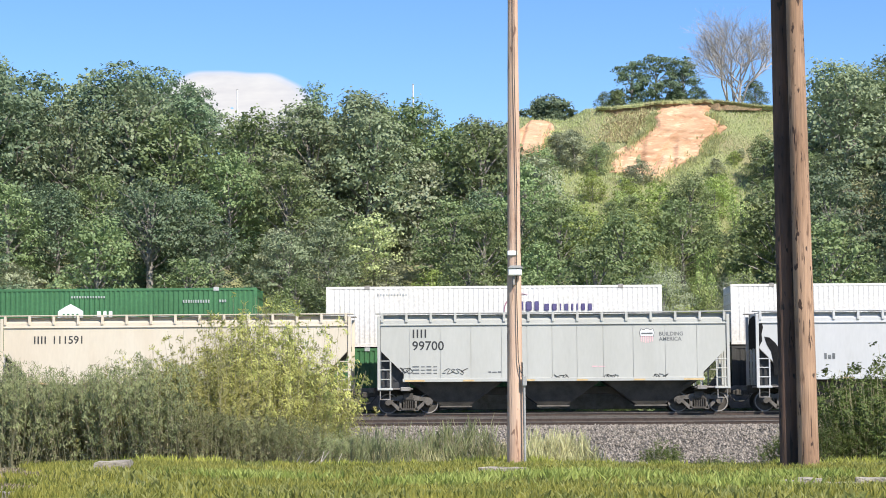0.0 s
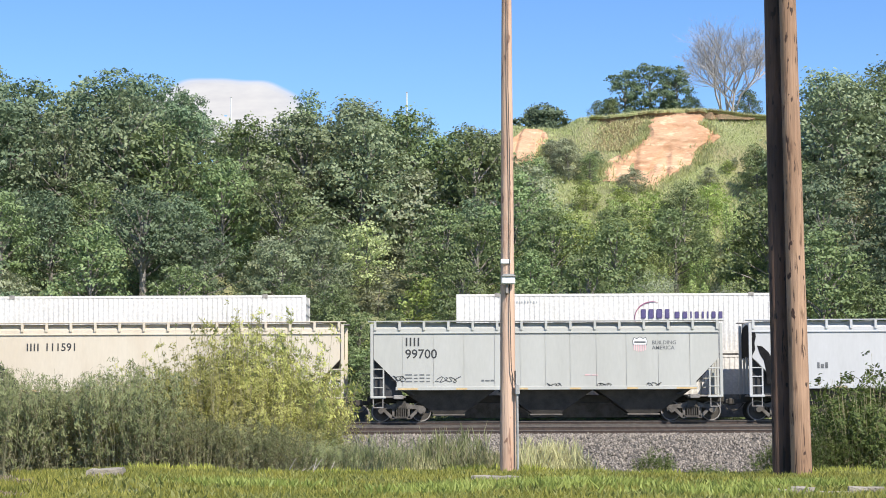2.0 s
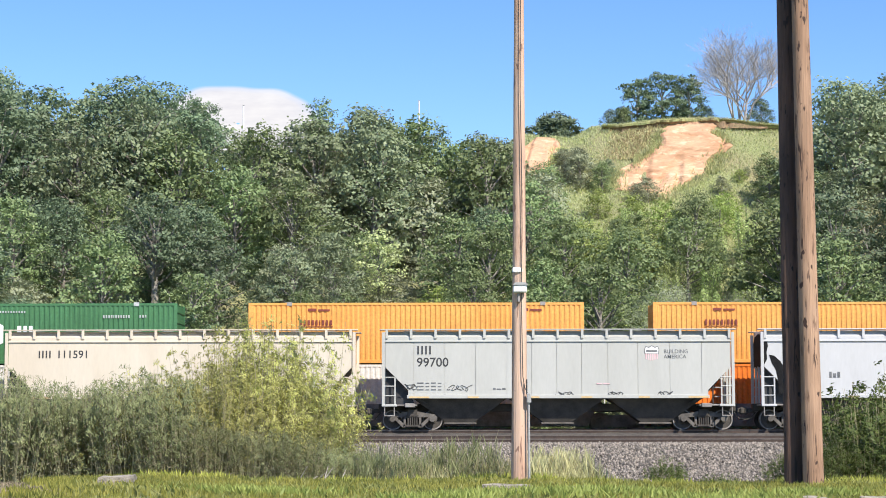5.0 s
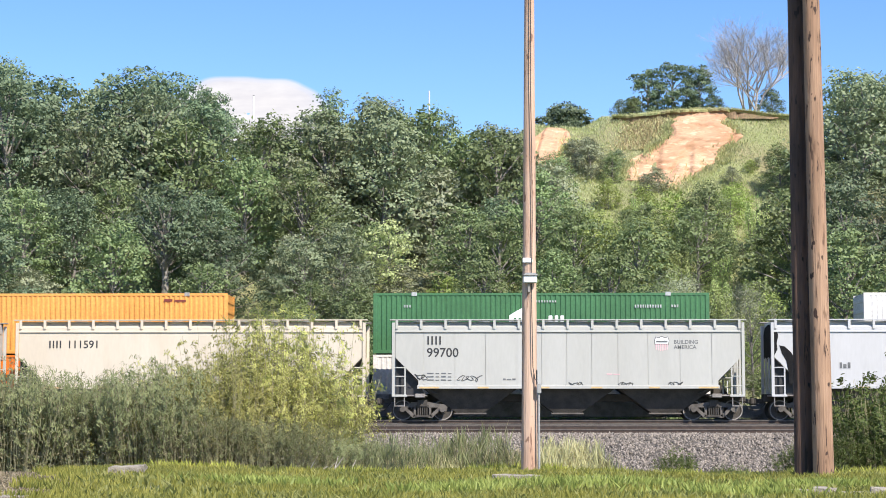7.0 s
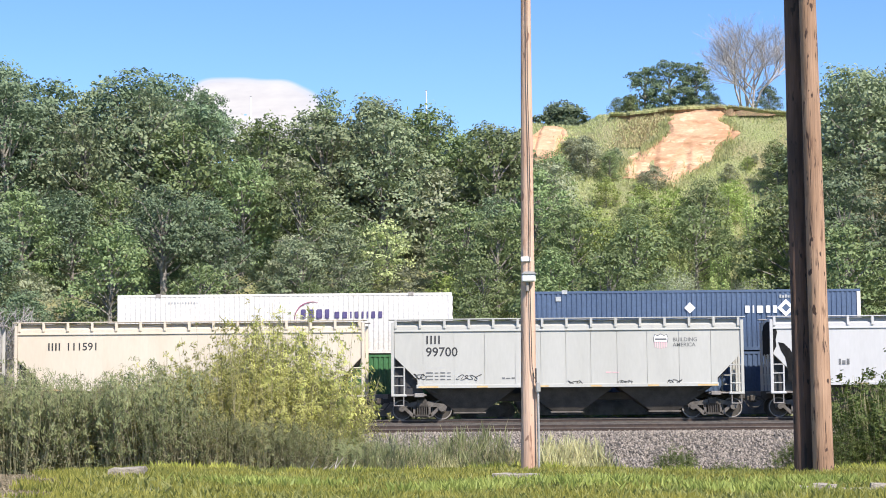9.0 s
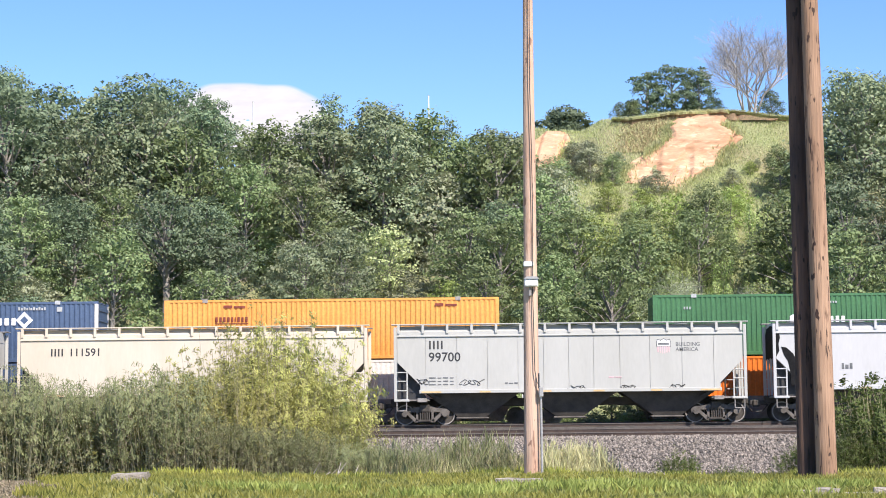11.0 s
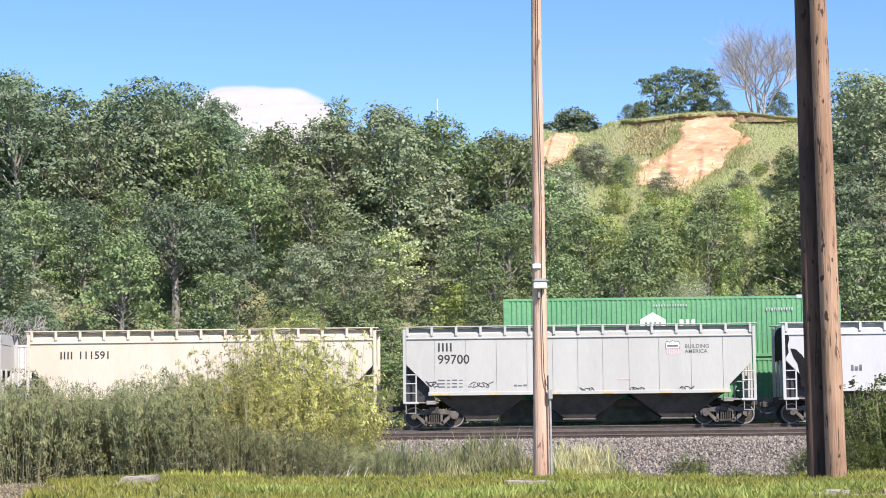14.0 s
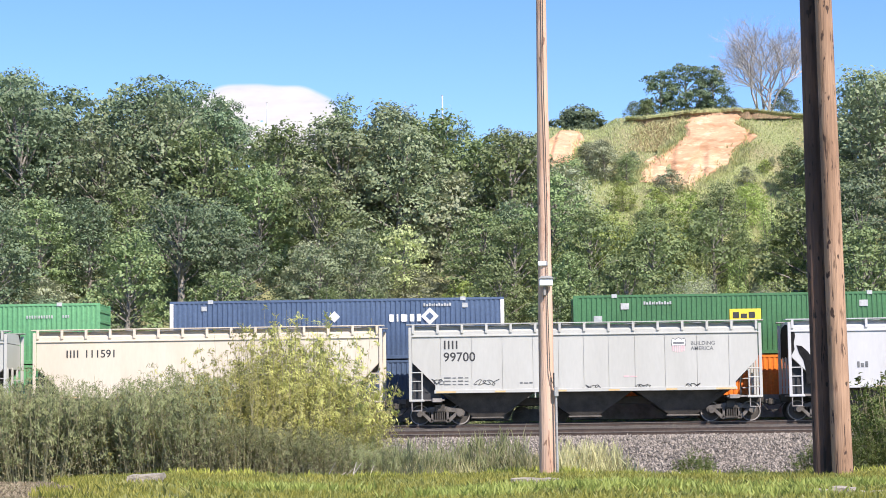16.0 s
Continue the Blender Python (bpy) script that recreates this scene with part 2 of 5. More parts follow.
def slab_of(outline, depth, axis="y", at=0.0, bm=None):
    """A flat outline in x and z (or y and z, or x and y) given depth."""
    bm = bm or bmesh.new()

    def spot(a, b, d):
        return {"y": (a, d, b), "x": (d, a, b), "z": (a, b, d)}[axis]
    lo = [bm.verts.new(spot(a, b, at)) for a, b in outline]
    hi = [bm.verts.new(spot(a, b, at + depth)) for a, b in outline]
    n = len(lo)
    bm.faces.new(lo)
    bm.faces.new(hi[::-1])
    for i in range(n):
        bm.faces.new((lo[i], hi[i], hi[(i + 1) % n], lo[(i + 1) % n]))
    return bm


def tube(bm, points, radii, sides=8):
    """A round bar along points."""
    rings = []
    pts = [Vector(p) for p in points]
    for i, p in enumerate(pts):
        d = (pts[min(i + 1, len(pts) - 1)] - pts[max(i - 1, 0)]).normalized()
        a = d.orthogonal().normalized() if abs(d.z) < 0.95 else Vector((1, 0, 0)).cross(d).normalized()
        b = d.cross(a)
        r = radii[i] if isinstance(radii, (list, tuple)) else radii
        rings.append([bm.verts.new(p + (a * math.cos(q) + b * math.sin(q)) * r) for q in (2 * math.pi * k / sides for k in range(sides))])
    for u, v in zip(rings, rings[1:]):
        for k in range(sides):
            bm.faces.new((u[k], u[(k + 1) % sides], v[(k + 1) % sides], v[k]))
    for ring in (rings[0][::-1], rings[-1]):
        bm.faces.new(ring)
    return bm


def lettering(name, text, size, material, parent, x, y, z, label="", space=1.0):
    """Raised letters that stand upright and face the camera's side."""
    cu = bpy.data.curves.new(name, "FONT")
    cu.body, cu.size, cu.extrude, cu.space_line, cu.resolution_u = text, size, 0.002, space, 3
    cu.offset = size * 0.012
    tmp = bpy.data.objects.new("tmp", cu)
    me = bpy.data.meshes.new_from_object(tmp)
    bpy.data.objects.remove(tmp)
    me.materials.clear()
    me.materials.append(material)
    ob = part(name, me, material, parent, label)
    ob.matrix_local = pose(x, y, z, 90)
    return ob


def bars(name, widths, height, gap, material, parent, x, y, z, label="", uneven=0.72):
    """A line of plain upright bars in place of writing."""
    bm = bmesh.new()
    at = x
    for i, w in enumerate(widths):
        block(bm, at, at + w, y - 0.012, y + 0.01, z, z + height * (1.0, uneven)[i % 2])
        at += w + gap
    return part(name, bm, material, parent, label)


def blocks(name, widths, height, gap, material, parent, x, y, z, label=""):
    """A line of plain solid blocks, as wide as the company's letters, in place of writing."""
    bm = bmesh.new()
    at = x
    for w in widths:
        block(bm, at, at + w, y - 0.012, y + 0.01, z, z + height, min(w, height) * 0.12)
        at += w + gap
    return tagged(part(name, bm, material, parent, label), kind="stuff")


# ---- the ground and the hill ----
def ease(a, b, v):
    t = np.clip((v - a) / (b - a), 0, 1)
    return t * t * (3 - 2 * t)


def ridge(x):
    """Height of the hill's crest along the line."""
    return 18.8 - 2.4 * ease(-20, -8, x) - 1.0 * ease(-6, 0, x) + 6.0 * ease(-0.5, 3.2, x) + 1.0 * ease(7, 9, x) - 3.5 * ease(22, 28, x) + 0.25 * np.sin(x * 0.5)


def scarp(x):
    """How far the slope has broken away into a steep bank."""
    return ease(1, 4, x) * (1 - ease(22, 27, x))


def land(x, y):
    """Ground height at (x, y)."""
    r = ridge(x)
    c = scarp(x)
    low = np.interp(y, [-600, 0, 14, 18.5, 32, 34, 39, 74, 78, 97, 99], [-1.6, -0.75, -0.45, -0.05, -0.06, -0.2, -0.9, -1.5, -1.3, 0.1, 0.8])
    u = np.clip((y - 99) / 39, 0, 1)
    soft = 0.8 + (r - 0.8) * (1.12 * u - 0.12 * u * u)
    steep = np.interp(y, [99, 112, 126, 130.5], [0.8, 7.3, 15.2, 17.8]) + (r - 17.8) * np.interp(y, [130.5, 132.6, 133.6], [0, 0.8, 1])
    hill = np.where(y > 99, soft * (1 - c) + steep * c, low)
    rough = np.sin(x * 0.9 + y * 0.31) * np.sin(y * 0.7 - x * 0.23) * 0.35 * ease(100, 108, y) * (1 - 0.85 * ease(127, 132, y))
    lawn_roll = (0.035 * np.sin(x * 1.1 + 0.6) - 0.008 * x) * ease(19, 24, y) * (1 - ease(34, 37, y))
    return hill + lawn_roll + rough * (y < 160) + ease(140, 400, y) * 1.5


def ground_sheet():
    xs = np.concatenate([[-2500, -900, -300, -120, -70], np.arange(-45, 45.1, 0.75), [70, 120, 300, 900, 2500]])
    ys = np.concatenate([[-600, -120, -20, 0, 8, 14], np.arange(16, 40, 1.0), np.arange(42, 98, 4.0), np.arange(98, 142, 0.6), [146, 152, 160, 180, 220, 300, 500, 1200, 3500]])
    X, Y = np.meshgrid(xs, ys)
    Z = land(X, Y)
    n = len(xs)
    faces = [(j * n + i, j * n + i + 1, (j + 1) * n + i + 1, (j + 1) * n + i) for j in range(len(ys) - 1) for i in range(n - 1)]
    ob = new("ground", mesh_from("ground", np.stack([X.ravel(), Y.ravel(), Z.ravel()], 1), faces, M_SOIL, True))
    tagged(ob, "rough grassy ground rising into a steep wooded hillside", "ground", kind="structure")


ground_sheet()


def slope_depth(x, z, ys=np.linspace(116, 140, 480)):
    """How far off the slope stands at height z; nothing where the hill stays lower."""
    zs = land(np.full(len(ys), x), ys)
    return float(ys[int(np.argmax(zs > z))]) if zs.max() > z else None


M_EARTH = surface("brown_topsoil", (0.31, 0.205, 0.125), (0.22, 0.17, 0.09), 1.5, 14, 0.95, bump=0.5, dist=0.06)
BANKS = {
    # height of the outline, its near end and its far end along the hill
    "great": ((16.5, 16.9, 17.2, 18.1, 18.85, 19.75, 20.65, 21.1, 21.5, 22.0, 22.6), (12.6, 11.5, 9.9, 9.9, 10.5, 11.8, 13.1, 13.2, 13.2, 13.6, 14.0), (13.3, 13.8, 14.2, 15.6, 16.8, 17.2, 18.4, 17.8, 17.0, 17.2, 17.6)),
    "small": ((17.9, 18.4, 19.0, 19.6, 20.2, 20.7, 21.4), (4.6, 3.6, 2.4, 2.3, 2.6, 4.0, 4.8), (5.4, 5.7, 5.9, 6.05, 6.3, 6.5, 6.0)),
    "ledge": ((21.95, 22.2, 22.6), (17.5, 17.2, 17.2), (20.9, 21.5, 21.7)),
    "speck": ((19.1, 19.6, 20.1), (25.9, 25.4, 25.9), (26.5, 27.0, 26.5)),
}


def bank_edges(which, z):
    """Both ends of the bare clay at a height, with a ragged outline."""
    h, lo, hi = BANKS[which]
    wob = [0.32 * noise.noise((3.0 * k, 7.0, z * 1.1)) + 0.16 * noise.noise((9.0 * k, 2.0, z * 3.3)) for k in (1, 2)]
    return float(np.interp(z, h, lo)) + wob[0], float(np.interp(z, h, hi)) + wob[1]


def clay_bank(which, material):
    """A bare, broken clay face, layered and gullied, standing just proud of the slope."""
    h = BANKS[which][0]
    m = int((h[-1] - h[0]) / 0.085) + 2
    n = 76
    idx, verts, faces = {}, [], []
    for j in range(m):
        z = h[0] + (h[-1] - h[0]) * j / (m - 1)
        lo, hi = bank_edges(which, z)
        for i in range(n):
            x = lo + (hi - lo) * i / (n - 1)
            y = slope_depth(x, z)
            if y is None:
                continue
            rim = min(1.0, min(i, n - 1 - i) / 8)
            slab = 0.30 * noise.noise((x * 0.42 + z * 0.3, 3.1, z * 0.55)) + 0.14 * abs(noise.noise((x * 0.9 - z * 0.5, 8.0, z * 0.9)))
            layer = 0.035 * max(0.0, noise.noise((x * 0.25, 17.0, z * 1.9)) * noise.noise((x * 0.5, 23.0, z * 0.6)) * 6) + 0.04 * noise.noise((x * 1.7, 9.0, z * 5.0)) + 0.03 * noise.noise((x * 4.1, 1.0, z * 6.0))
            gully = 0.34 * max(0.0, 0.16 - abs(noise.noise((x * 0.55 - z * 0.22, 5.0, z * 0.12)))) / 0.16
            idx[i, j] = len(verts)
            verts.append((x, min(y - 0.05, y - 0.12 + rim * (slab + layer + gully - 0.32)), z))
    for (i, j) in idx:
        if all(q in idx for q in ((i + 1, j), (i + 1, j + 1), (i, j + 1))):
            faces.append((idx[i, j], idx[i + 1, j], idx[i + 1, j + 1], idx[i, j + 1]))
    ob = new("clay_bank", mesh_from("clay_bank", verts, faces, material, True))
    tagged(ob, "bare tan clay scarp broken out of the green hillside" if material is M_CLAY else "dark bare topsoil slipping over the clay scarp", "cliff", kind="structure")


for which in BANKS:
    clay_bank(which, M_EARTH if which == "ledge" else M_CLAY)

M_TURF = surface("overhanging_turf", (0.46, 0.48, 0.22), (0.38, 0.32, 0.18), 1.2, 14, 0.95, bump=0.5, dist=0.06)


def sod_lip(x0, x1):
    """The turf that overhangs the broken edge, with dark topsoil under it."""
    top, soil = bmesh.new(), bmesh.new()
    last = None
    for x in np.arange(x0, x1, 0.22):
        r = float(land(np.array(x), np.array(133.7))) + 0.10 * noise.noise((x * 1.1, 31.0, 0)) + 0.05 * noise.noise((x * 4.0, 33.0, 0))
        fade = min(1.0, (x - x0) / 1.2, (x1 - x) / 1.2)
        over = fade * (1.0 if x < 17.4 else 0.3)
        out = 133.3 - 0.5 * over + over * (0.45 * noise.noise((x * 0.8, 2.0, 0)) + 0.25 * noise.noise((x * 3.1, 7.0, 0)))
        thick = 0.03 + 0.09 * fade + 0.07 * noise.noise((x * 1.3, 4.0, 0))
        deep = 0.05 + 0.22 * over + 0.55 * over * max(0.0, noise.noise((x * 0.7, 11.0, 0)))
        now = ([top.verts.new(p) for p in ((x, 135.0, r + 0.02), (x, 133.0, r + 0.10), (x, out, r + 0.02), (x, out + 0.05, r - thick))],
               [soil.verts.new(p) for p in ((x, out + 0.06, r - thick), (x, out + 0.22, r - thick - 0.1), (x, out + 0.30, r - thick - deep), (x, 133.4, r - thick - deep - 0.1))])
        if last:
            for u, v, bm in ((last[0], now[0], top), (last[1], now[1], soil)):
                for k in range(3):
                    bm.faces.new((u[k], v[k], v[k + 1], u[k + 1]))
        last = now
    lip = tagged(new("turf_edge"), "grassy turf edge overhanging dark soil on the scarp", "turf", kind="structure")
    part("turf", top, M_TURF, lip)
    part("topsoil", soil, M_EARTH, lip)


sod_lip(9.4, 22.6)


# ---- the railway ----
RAIL_NEAR, RAIL_MID, RAIL_FAR = 84.4, 88.95, 93.6


def ballast_bed():
    ys = np.array([72.5, 77.2, 79.5, 81.6, 82.4, 83.2, 84.4, 85.6, 86.3, 86.9, 87.6, 90.4, 91.3, 92.2, 95.2, 96.2, 97.8])
    zs = np.array([-1.65, -0.68, -0.13, 0.27, 0.33, 0.34, 0.42, 0.55, 0.70, 0.78, 0.78, 0.93, 1.02, 0.76, 0.66, 0.6, 0.1])
    yy = np.arange(72.5, 97.9, 0.25)
    zz = np.interp(yy, ys, zs)
    xs = np.concatenate([[-600, -200, -80], np.arange(-40, 40.1, 0.4), [80, 200, 600]])
    verts, faces = [], []
    for y, z in zip(yy, zz):
        for x in xs:
            verts.append((x, y, z + 0.05 * noise.noise((x * 1.3, y * 1.3, 0.0))))
    n = len(xs)
    for j in range(len(yy) - 1):
        for i in range(n - 1):
            faces.append((j * n + i, j * n + i + 1, (j + 1) * n + i + 1, (j + 1) * n + i))
    ob = new("ballast_bed", mesh_from("ballast_bed", verts, faces, M_BALLAST))
    tagged(ob, "grey crushed-stone railway embankment with a sloping shoulder", "ballast", kind="structure")
    return ys, zs


BED = ballast_bed()


def rail(y, top):
    """One rail: foot, web and head in section, swept along the line."""
    sec = [(-0.075, -0.185), (0.075, -0.185), (0.075, -0.172), (0.012, -0.15), (0.012, -0.045), (0.037, -0.035), (0.037, -0.006),
           (0.028, 0.0), (-0.028, 0.0), (-0.037, -0.006), (-0.037, -0.035), (-0.012, -0.045), (-0.012, -0.15), (-0.075, -0.172)]
    track = thing("rail", "rusted steel railway rail with a worn bright head", "rail", "rails of the three tracks", (0, y, top))
    part("foot_and_web", slab_of([(a, b) for a, b in sec[:5]] + [(-0.012, -0.045), (-0.012, -0.15), (-0.075, -0.172)], 700, "x", -350), M_RUST, track)
    part("rail_head", slab_of([(a, b + 0.001) for a, b in sec[5:11]][:], 700, "x", -350), M_RAILTOP, track, "worn bright rail head")


for y, z in ((83.68, 0.56), (85.12, 0.725), (88.23, 0.95), (89.67, 0.95), (92.88, 0.86), (94.32, 0.86)):
    rail(y, z)


# ---- hopper cars ----
SEAMS = (-7.85, -6.55, -5.14, -3.75, -2.36, -1.20, -0.06, 1.07, 2.26, 3.62, 5.07, 6.51, 7.85)


def truck(parent, x):
    """A two-axle freight truck: cast side frames, springs, axles and spoked-back wheels."""
    bogie = new("truck")
    bogie.parent, bogie.location = parent, (x, 0, 0)
    for s in (-1, 1):
        bm = bmesh.new()
        y = s * 1.05 - 0.06
        slab_of([(-1.14, 0.60), (-1.0, 0.72), (-0.5, 0.78), (-0.3, 0.84), (0.3, 0.84), (0.5, 0.78), (1.0, 0.72), (1.14, 0.60), (1.1, 0.42), (0.98, 0.42), (0.86, 0.58), (-0.86, 0.58), (-0.98, 0.42), (-1.1, 0.42)], 0.12, "y", y, bm)
        slab_of([(-0.46, 0.12), (0.46, 0.12), (0.40, 0.24), (-0.40, 0.24)], 0.12, "y", y, bm)
        for d in (-1, 1):
            slab_of([(d * 0.92, 0.58), (d * 0.72, 0.58), (d * 0.30, 0.20), (d * 0.46, 0.13)], 0.12, "y", y, bm)
            slab_of([(d * 0.30, 0.24), (d * 0.40, 0.24), (d * 0.40, 0.60), (d * 0.30, 0.60)], 0.12, "y", y, bm)
        part("side_frame", bm, M_TRUCK, bogie, "grimy cast steel side frame")
        bm = bmesh.new()
        for k in range(5):
            dx = -0.2 + 0.1 * k
            tube(bm, [(dx, s * 1.13, 0.24), (dx, s * 1.13, 0.60)], 0.035, 6)
        block(bm, -0.28, 0.28, s * 1.13 - 0.05, s * 1.13 + 0.05, 0.16, 0.24)
        block(bm, -0.28, 0.28, s * 1.13 - 0.05, s * 1.13 + 0.05, 0.60, 0.70)
        part("spring_nest", bm, M_UNDER, bogie)
        for dx in (-0.91, 0.91):
            bm = bmesh.new()
            tube(bm, [(dx, s * 1.10, 0.50), (dx, s * 1.20, 0.50)], 0.13, 14)
            part("axle_bearing", bm, M_TRUCK, bogie)
            wheel = bmesh.new()
            prof = [(0.05, 0.11), (0.05, 0.15), (0.0, 0.20), (0.0, 0.36), (0.03, 0.39), (0.035, 0.455), (-0.09, 0.465), (-0.10, 0.49), (-0.13, 0.49), (-0.13, 0.1)]
            rings = [[wheel.verts.new((dx + r * math.cos(q), s * (0.72 + d), 0.46 + r * math.sin(q))) for q in (2 * math.pi * k / 28 for k in range(28))] for d, r in prof]
            for u, v in zip(rings, rings[1:]):
                for k in range(28):
                    wheel.faces.new((u[k], u[(k + 1) % 28], v[(k + 1) % 28], v[k]))
            part("wheel", wheel, M_UNDER, bogie, "dark steel wheel")
            rim = bmesh.new()
            rings = [[rim.verts.new((dx + r * math.cos(q), s * (0.72 + d), 0.46 + r * math.sin(q))) for q in (2 * math.pi * k / 28 for k in range(28))] for d, r in ((0.03, 0.405), (0.048, 0.41), (0.048, 0.452), (0.03, 0.457))]
            for u, v in zip(rings, rings[1:]):
                for k in range(28):
                    rim.faces.new((u[k], u[(k + 1) % 28], v[(k + 1) % 28], v[k]))
            part("wheel_rim", rim, M_CAST, bogie, "bright worn wheel rim")
    for dx in (-0.91, 0.91):
        bm = bmesh.new()
        tube(bm, [(dx, -0.9, 0.46), (dx, 0.9, 0.46)], 0.085, 10)
        part("axle", bm, M_UNDER, bogie)
    part("bolster", boxed(-0.22, 0.22, -1.2, 1.2, 0.62, 0.92, bevel=0.02), M_UNDER, bogie)
    return bogie


def hopper_car(x, paint, label, seams=SEAMS):
    """A three-bay covered hopper; its origin lies at rail height on the track's centre."""
    car = thing("hopper_car", label, "freight car", "standing hopper cars", (x, RAIL_MID, 0.95))
    core = [(-7.84, 4.0), (7.84, 4.0), (7.84, 2.84), (6.80, 1.80), (6.80, 1.46), (-6.80, 1.46), (-6.80, 1.80), (-7.84, 2.84)]
    part("body", slab_of(core, 3.04, "y", -1.52), paint, car)
    for a, b in zip(seams, seams[1:]):
        a, b = a + 0.014, b - 0.014
        low = [max(1.47, 1.80 + (abs(q) - 6.80)) if abs(q) > 6.6 else 1.47 for q in (a, b)]
        if len(seams) == 2:
            low = [2.85, 2.85]
        outline = [(a, 3.97), (b, 3.97), (b, low[1])]
        for edge in (6.80,):
            if a < -edge < b:
                outline += [(-edge, 1.47)]
            if a < edge < b:
                outline = [(a, 3.97), (b, 3.97), (b, low[1]), (edge, 1.80), (edge, 1.47)] + ([(-edge, 1.47)] if a < -edge else [])
        outline += [(a, low[0])] if not (a < -edge < b) else [(-edge, 1.80), (a, low[0])]
        part("side_panel", slab_of(outline, 0.022, "y", -1.542), paint, car)
    section = [(-1.54, 4.03), (-1.54, 4.22), (-1.42, 4.28), (-1.2, 4.49), (0, 4.51), (1.2, 4.49), (1.42, 4.28), (1.54, 4.22), (1.54, 4.03)]
    part("roof", slab_of(section, 15.68, "x", -7.84), paint, car)
    part("roof_lip", boxed(-7.9, 7.9, -1.60, -1.54, 3.985, 4.04, bevel=0.008), paint, car)
    for s in (-1, 1):
        part("running_board", boxed(-8.1, 8.1, s * 1.36 - 0.24, s * 1.36 + 0.24, 4.53, 4.575, bevel=0.008), M_CAST if s > 0 else paint, car)
        for k in range(15):
            bx = -7.78 + k * 1.111
            part("bracket", boxed(bx - 0.06, bx + 0.06, s * 1.55 - 0.05, s * 1.55 + 0.05, 4.14, 4.53, bevel=0.01), paint, car)
    for k in range(10):
        part("hatch_cover", tube(bmesh.new(), [(-6.8 + k * 1.5, 0, 4.5), (-6.8 + k * 1.5, 0, 4.56)], 0.3, 12), M_ROOF, car)
    part("side_sill", boxed(-6.85, 6.85, -1.60, -1.545, 1.42, 1.58, bevel=0.012), paint, car)
    for a, b in ((-6.75, -5.85), (-4.1, -3.6), (-1.3, -0.85), (1.05, 1.55), (3.65, 4.15), (5.9, 6.8)):
        part("reflector", boxed(a, b, -1.612, -1.601, 1.44, 1.515), M_STRIPE, car, "tan reflective strip")
    for cx in (-4.45, 0.0, 4.45):
        bm = bmesh.new()
        top = [bm.verts.new((cx + a * 2.2, b * 1.25, 1.47)) for a, b in ((-1, -1), (1, -1), (1, 1), (-1, 1))]
        low = [bm.verts.new((cx + a * 0.62, b * 0.75, 0.34)) for a, b in ((-1, -1), (1, -1), (1, 1), (-1, 1))]
        bm.faces.new(low[::-1])
        bm.faces.new(top)
        for k in range(4):
            bm.faces.new((top[k], low[k], low[(k + 1) % 4], top[(k + 1) % 4]))
        # Darker than the car's paint for the shade below the sill.
        part("hopper_bay", bm, M_UNDER, car, "grimy discharge hopper darkened for shade under the car")
        part("outlet_gate", boxed(cx - 0.75, cx + 0.75, -0.85, 0.85, 0.26, 0.34, bevel=0.02), M_TRUCK, car)
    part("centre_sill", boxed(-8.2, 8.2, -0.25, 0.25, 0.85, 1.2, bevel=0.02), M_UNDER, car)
    # Added black sheet behind the ladder in place of the shade there.
    part("end_gusset", slab_of([(-7.82, 2.80), (-6.78, 1.76), (-6.5, 1.15), (-7.82, 1.15)], 0.03, "y", -1.22), M_BLACK, car, "black sheet standing for shade under the sloped end")
    for s in (-1, 1):
        part("end_platform", boxed(min(s * 6.4, s * 8.02), max(s * 6.4, s * 8.02), -1.5, 1.5, 1.08, 1.15, bevel=0.015), M_CAST, car)
        part("bolster_end", boxed(min(s * 6.5, s * 6.95), max(s * 6.5, s * 6.95), -1.58, 1.58, 1.02, 1.2, bevel=0.02), M_CAST, car)
        # The slope sheet lies in shade; its dark colour carries that.
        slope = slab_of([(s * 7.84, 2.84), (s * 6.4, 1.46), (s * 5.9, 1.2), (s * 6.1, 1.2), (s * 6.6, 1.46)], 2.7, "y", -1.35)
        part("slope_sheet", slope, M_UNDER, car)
        for y in (-1.56, 1.56):
            part("corner_post", boxed(s * 7.93 - 0.07, s * 7.93 + 0.07, y - 0.05, y + 0.05, 1.06, 4.42, bevel=0.012), paint, car)
            part("ladder_rail", boxed(s * 7.40 - 0.035, s * 7.40 + 0.035, y - 0.03, y + 0.03, 1.12, 2.36, bevel=0.008), paint, car)
            for z in (1.55, 1.98, 2.38):
                bm = bmesh.new()
                tube(bm, [(s * 7.9, y - 0.02, z), (s * 7.38, y - 0.02, z)], 0.026, 6)
                part("rung", bm, paint, car)
            part("side_step", boxed(s * 7.65 - 0.35, s * 7.65 + 0.35, y - 0.06, y + 0.06, 1.05, 1.16, bevel=0.02), paint, car)
            bm = bmesh.new()
            for dx in (-0.22, 0.22):
                tube(bm, [(s * 7.65 + dx, y, 1.08), (s * 7.65 + dx, y, 0.62)], 0.025, 6)
            tube(bm, [(s * 7.65 - 0.22, y, 0.64), (s * 7.65 + 0.22, y, 0.64)], 0.025, 6)
            part("stirrup_step", bm, M_CAST, car)
        for y in (-0.9, 0.0, 0.9):
            part("end_post", boxed(s * 7.86 - 0.05, s * 7.86 + 0.05, y - 0.05, y + 0.05, 1.15, 2.9, bevel=0.01), paint, car)
        bm = bmesh.new()
        block(bm, min(s * 8.1, s * 8.5), max(s * 8.1, s * 8.5), -0.1, 0.1, 0.78, 0.98, 0.02)
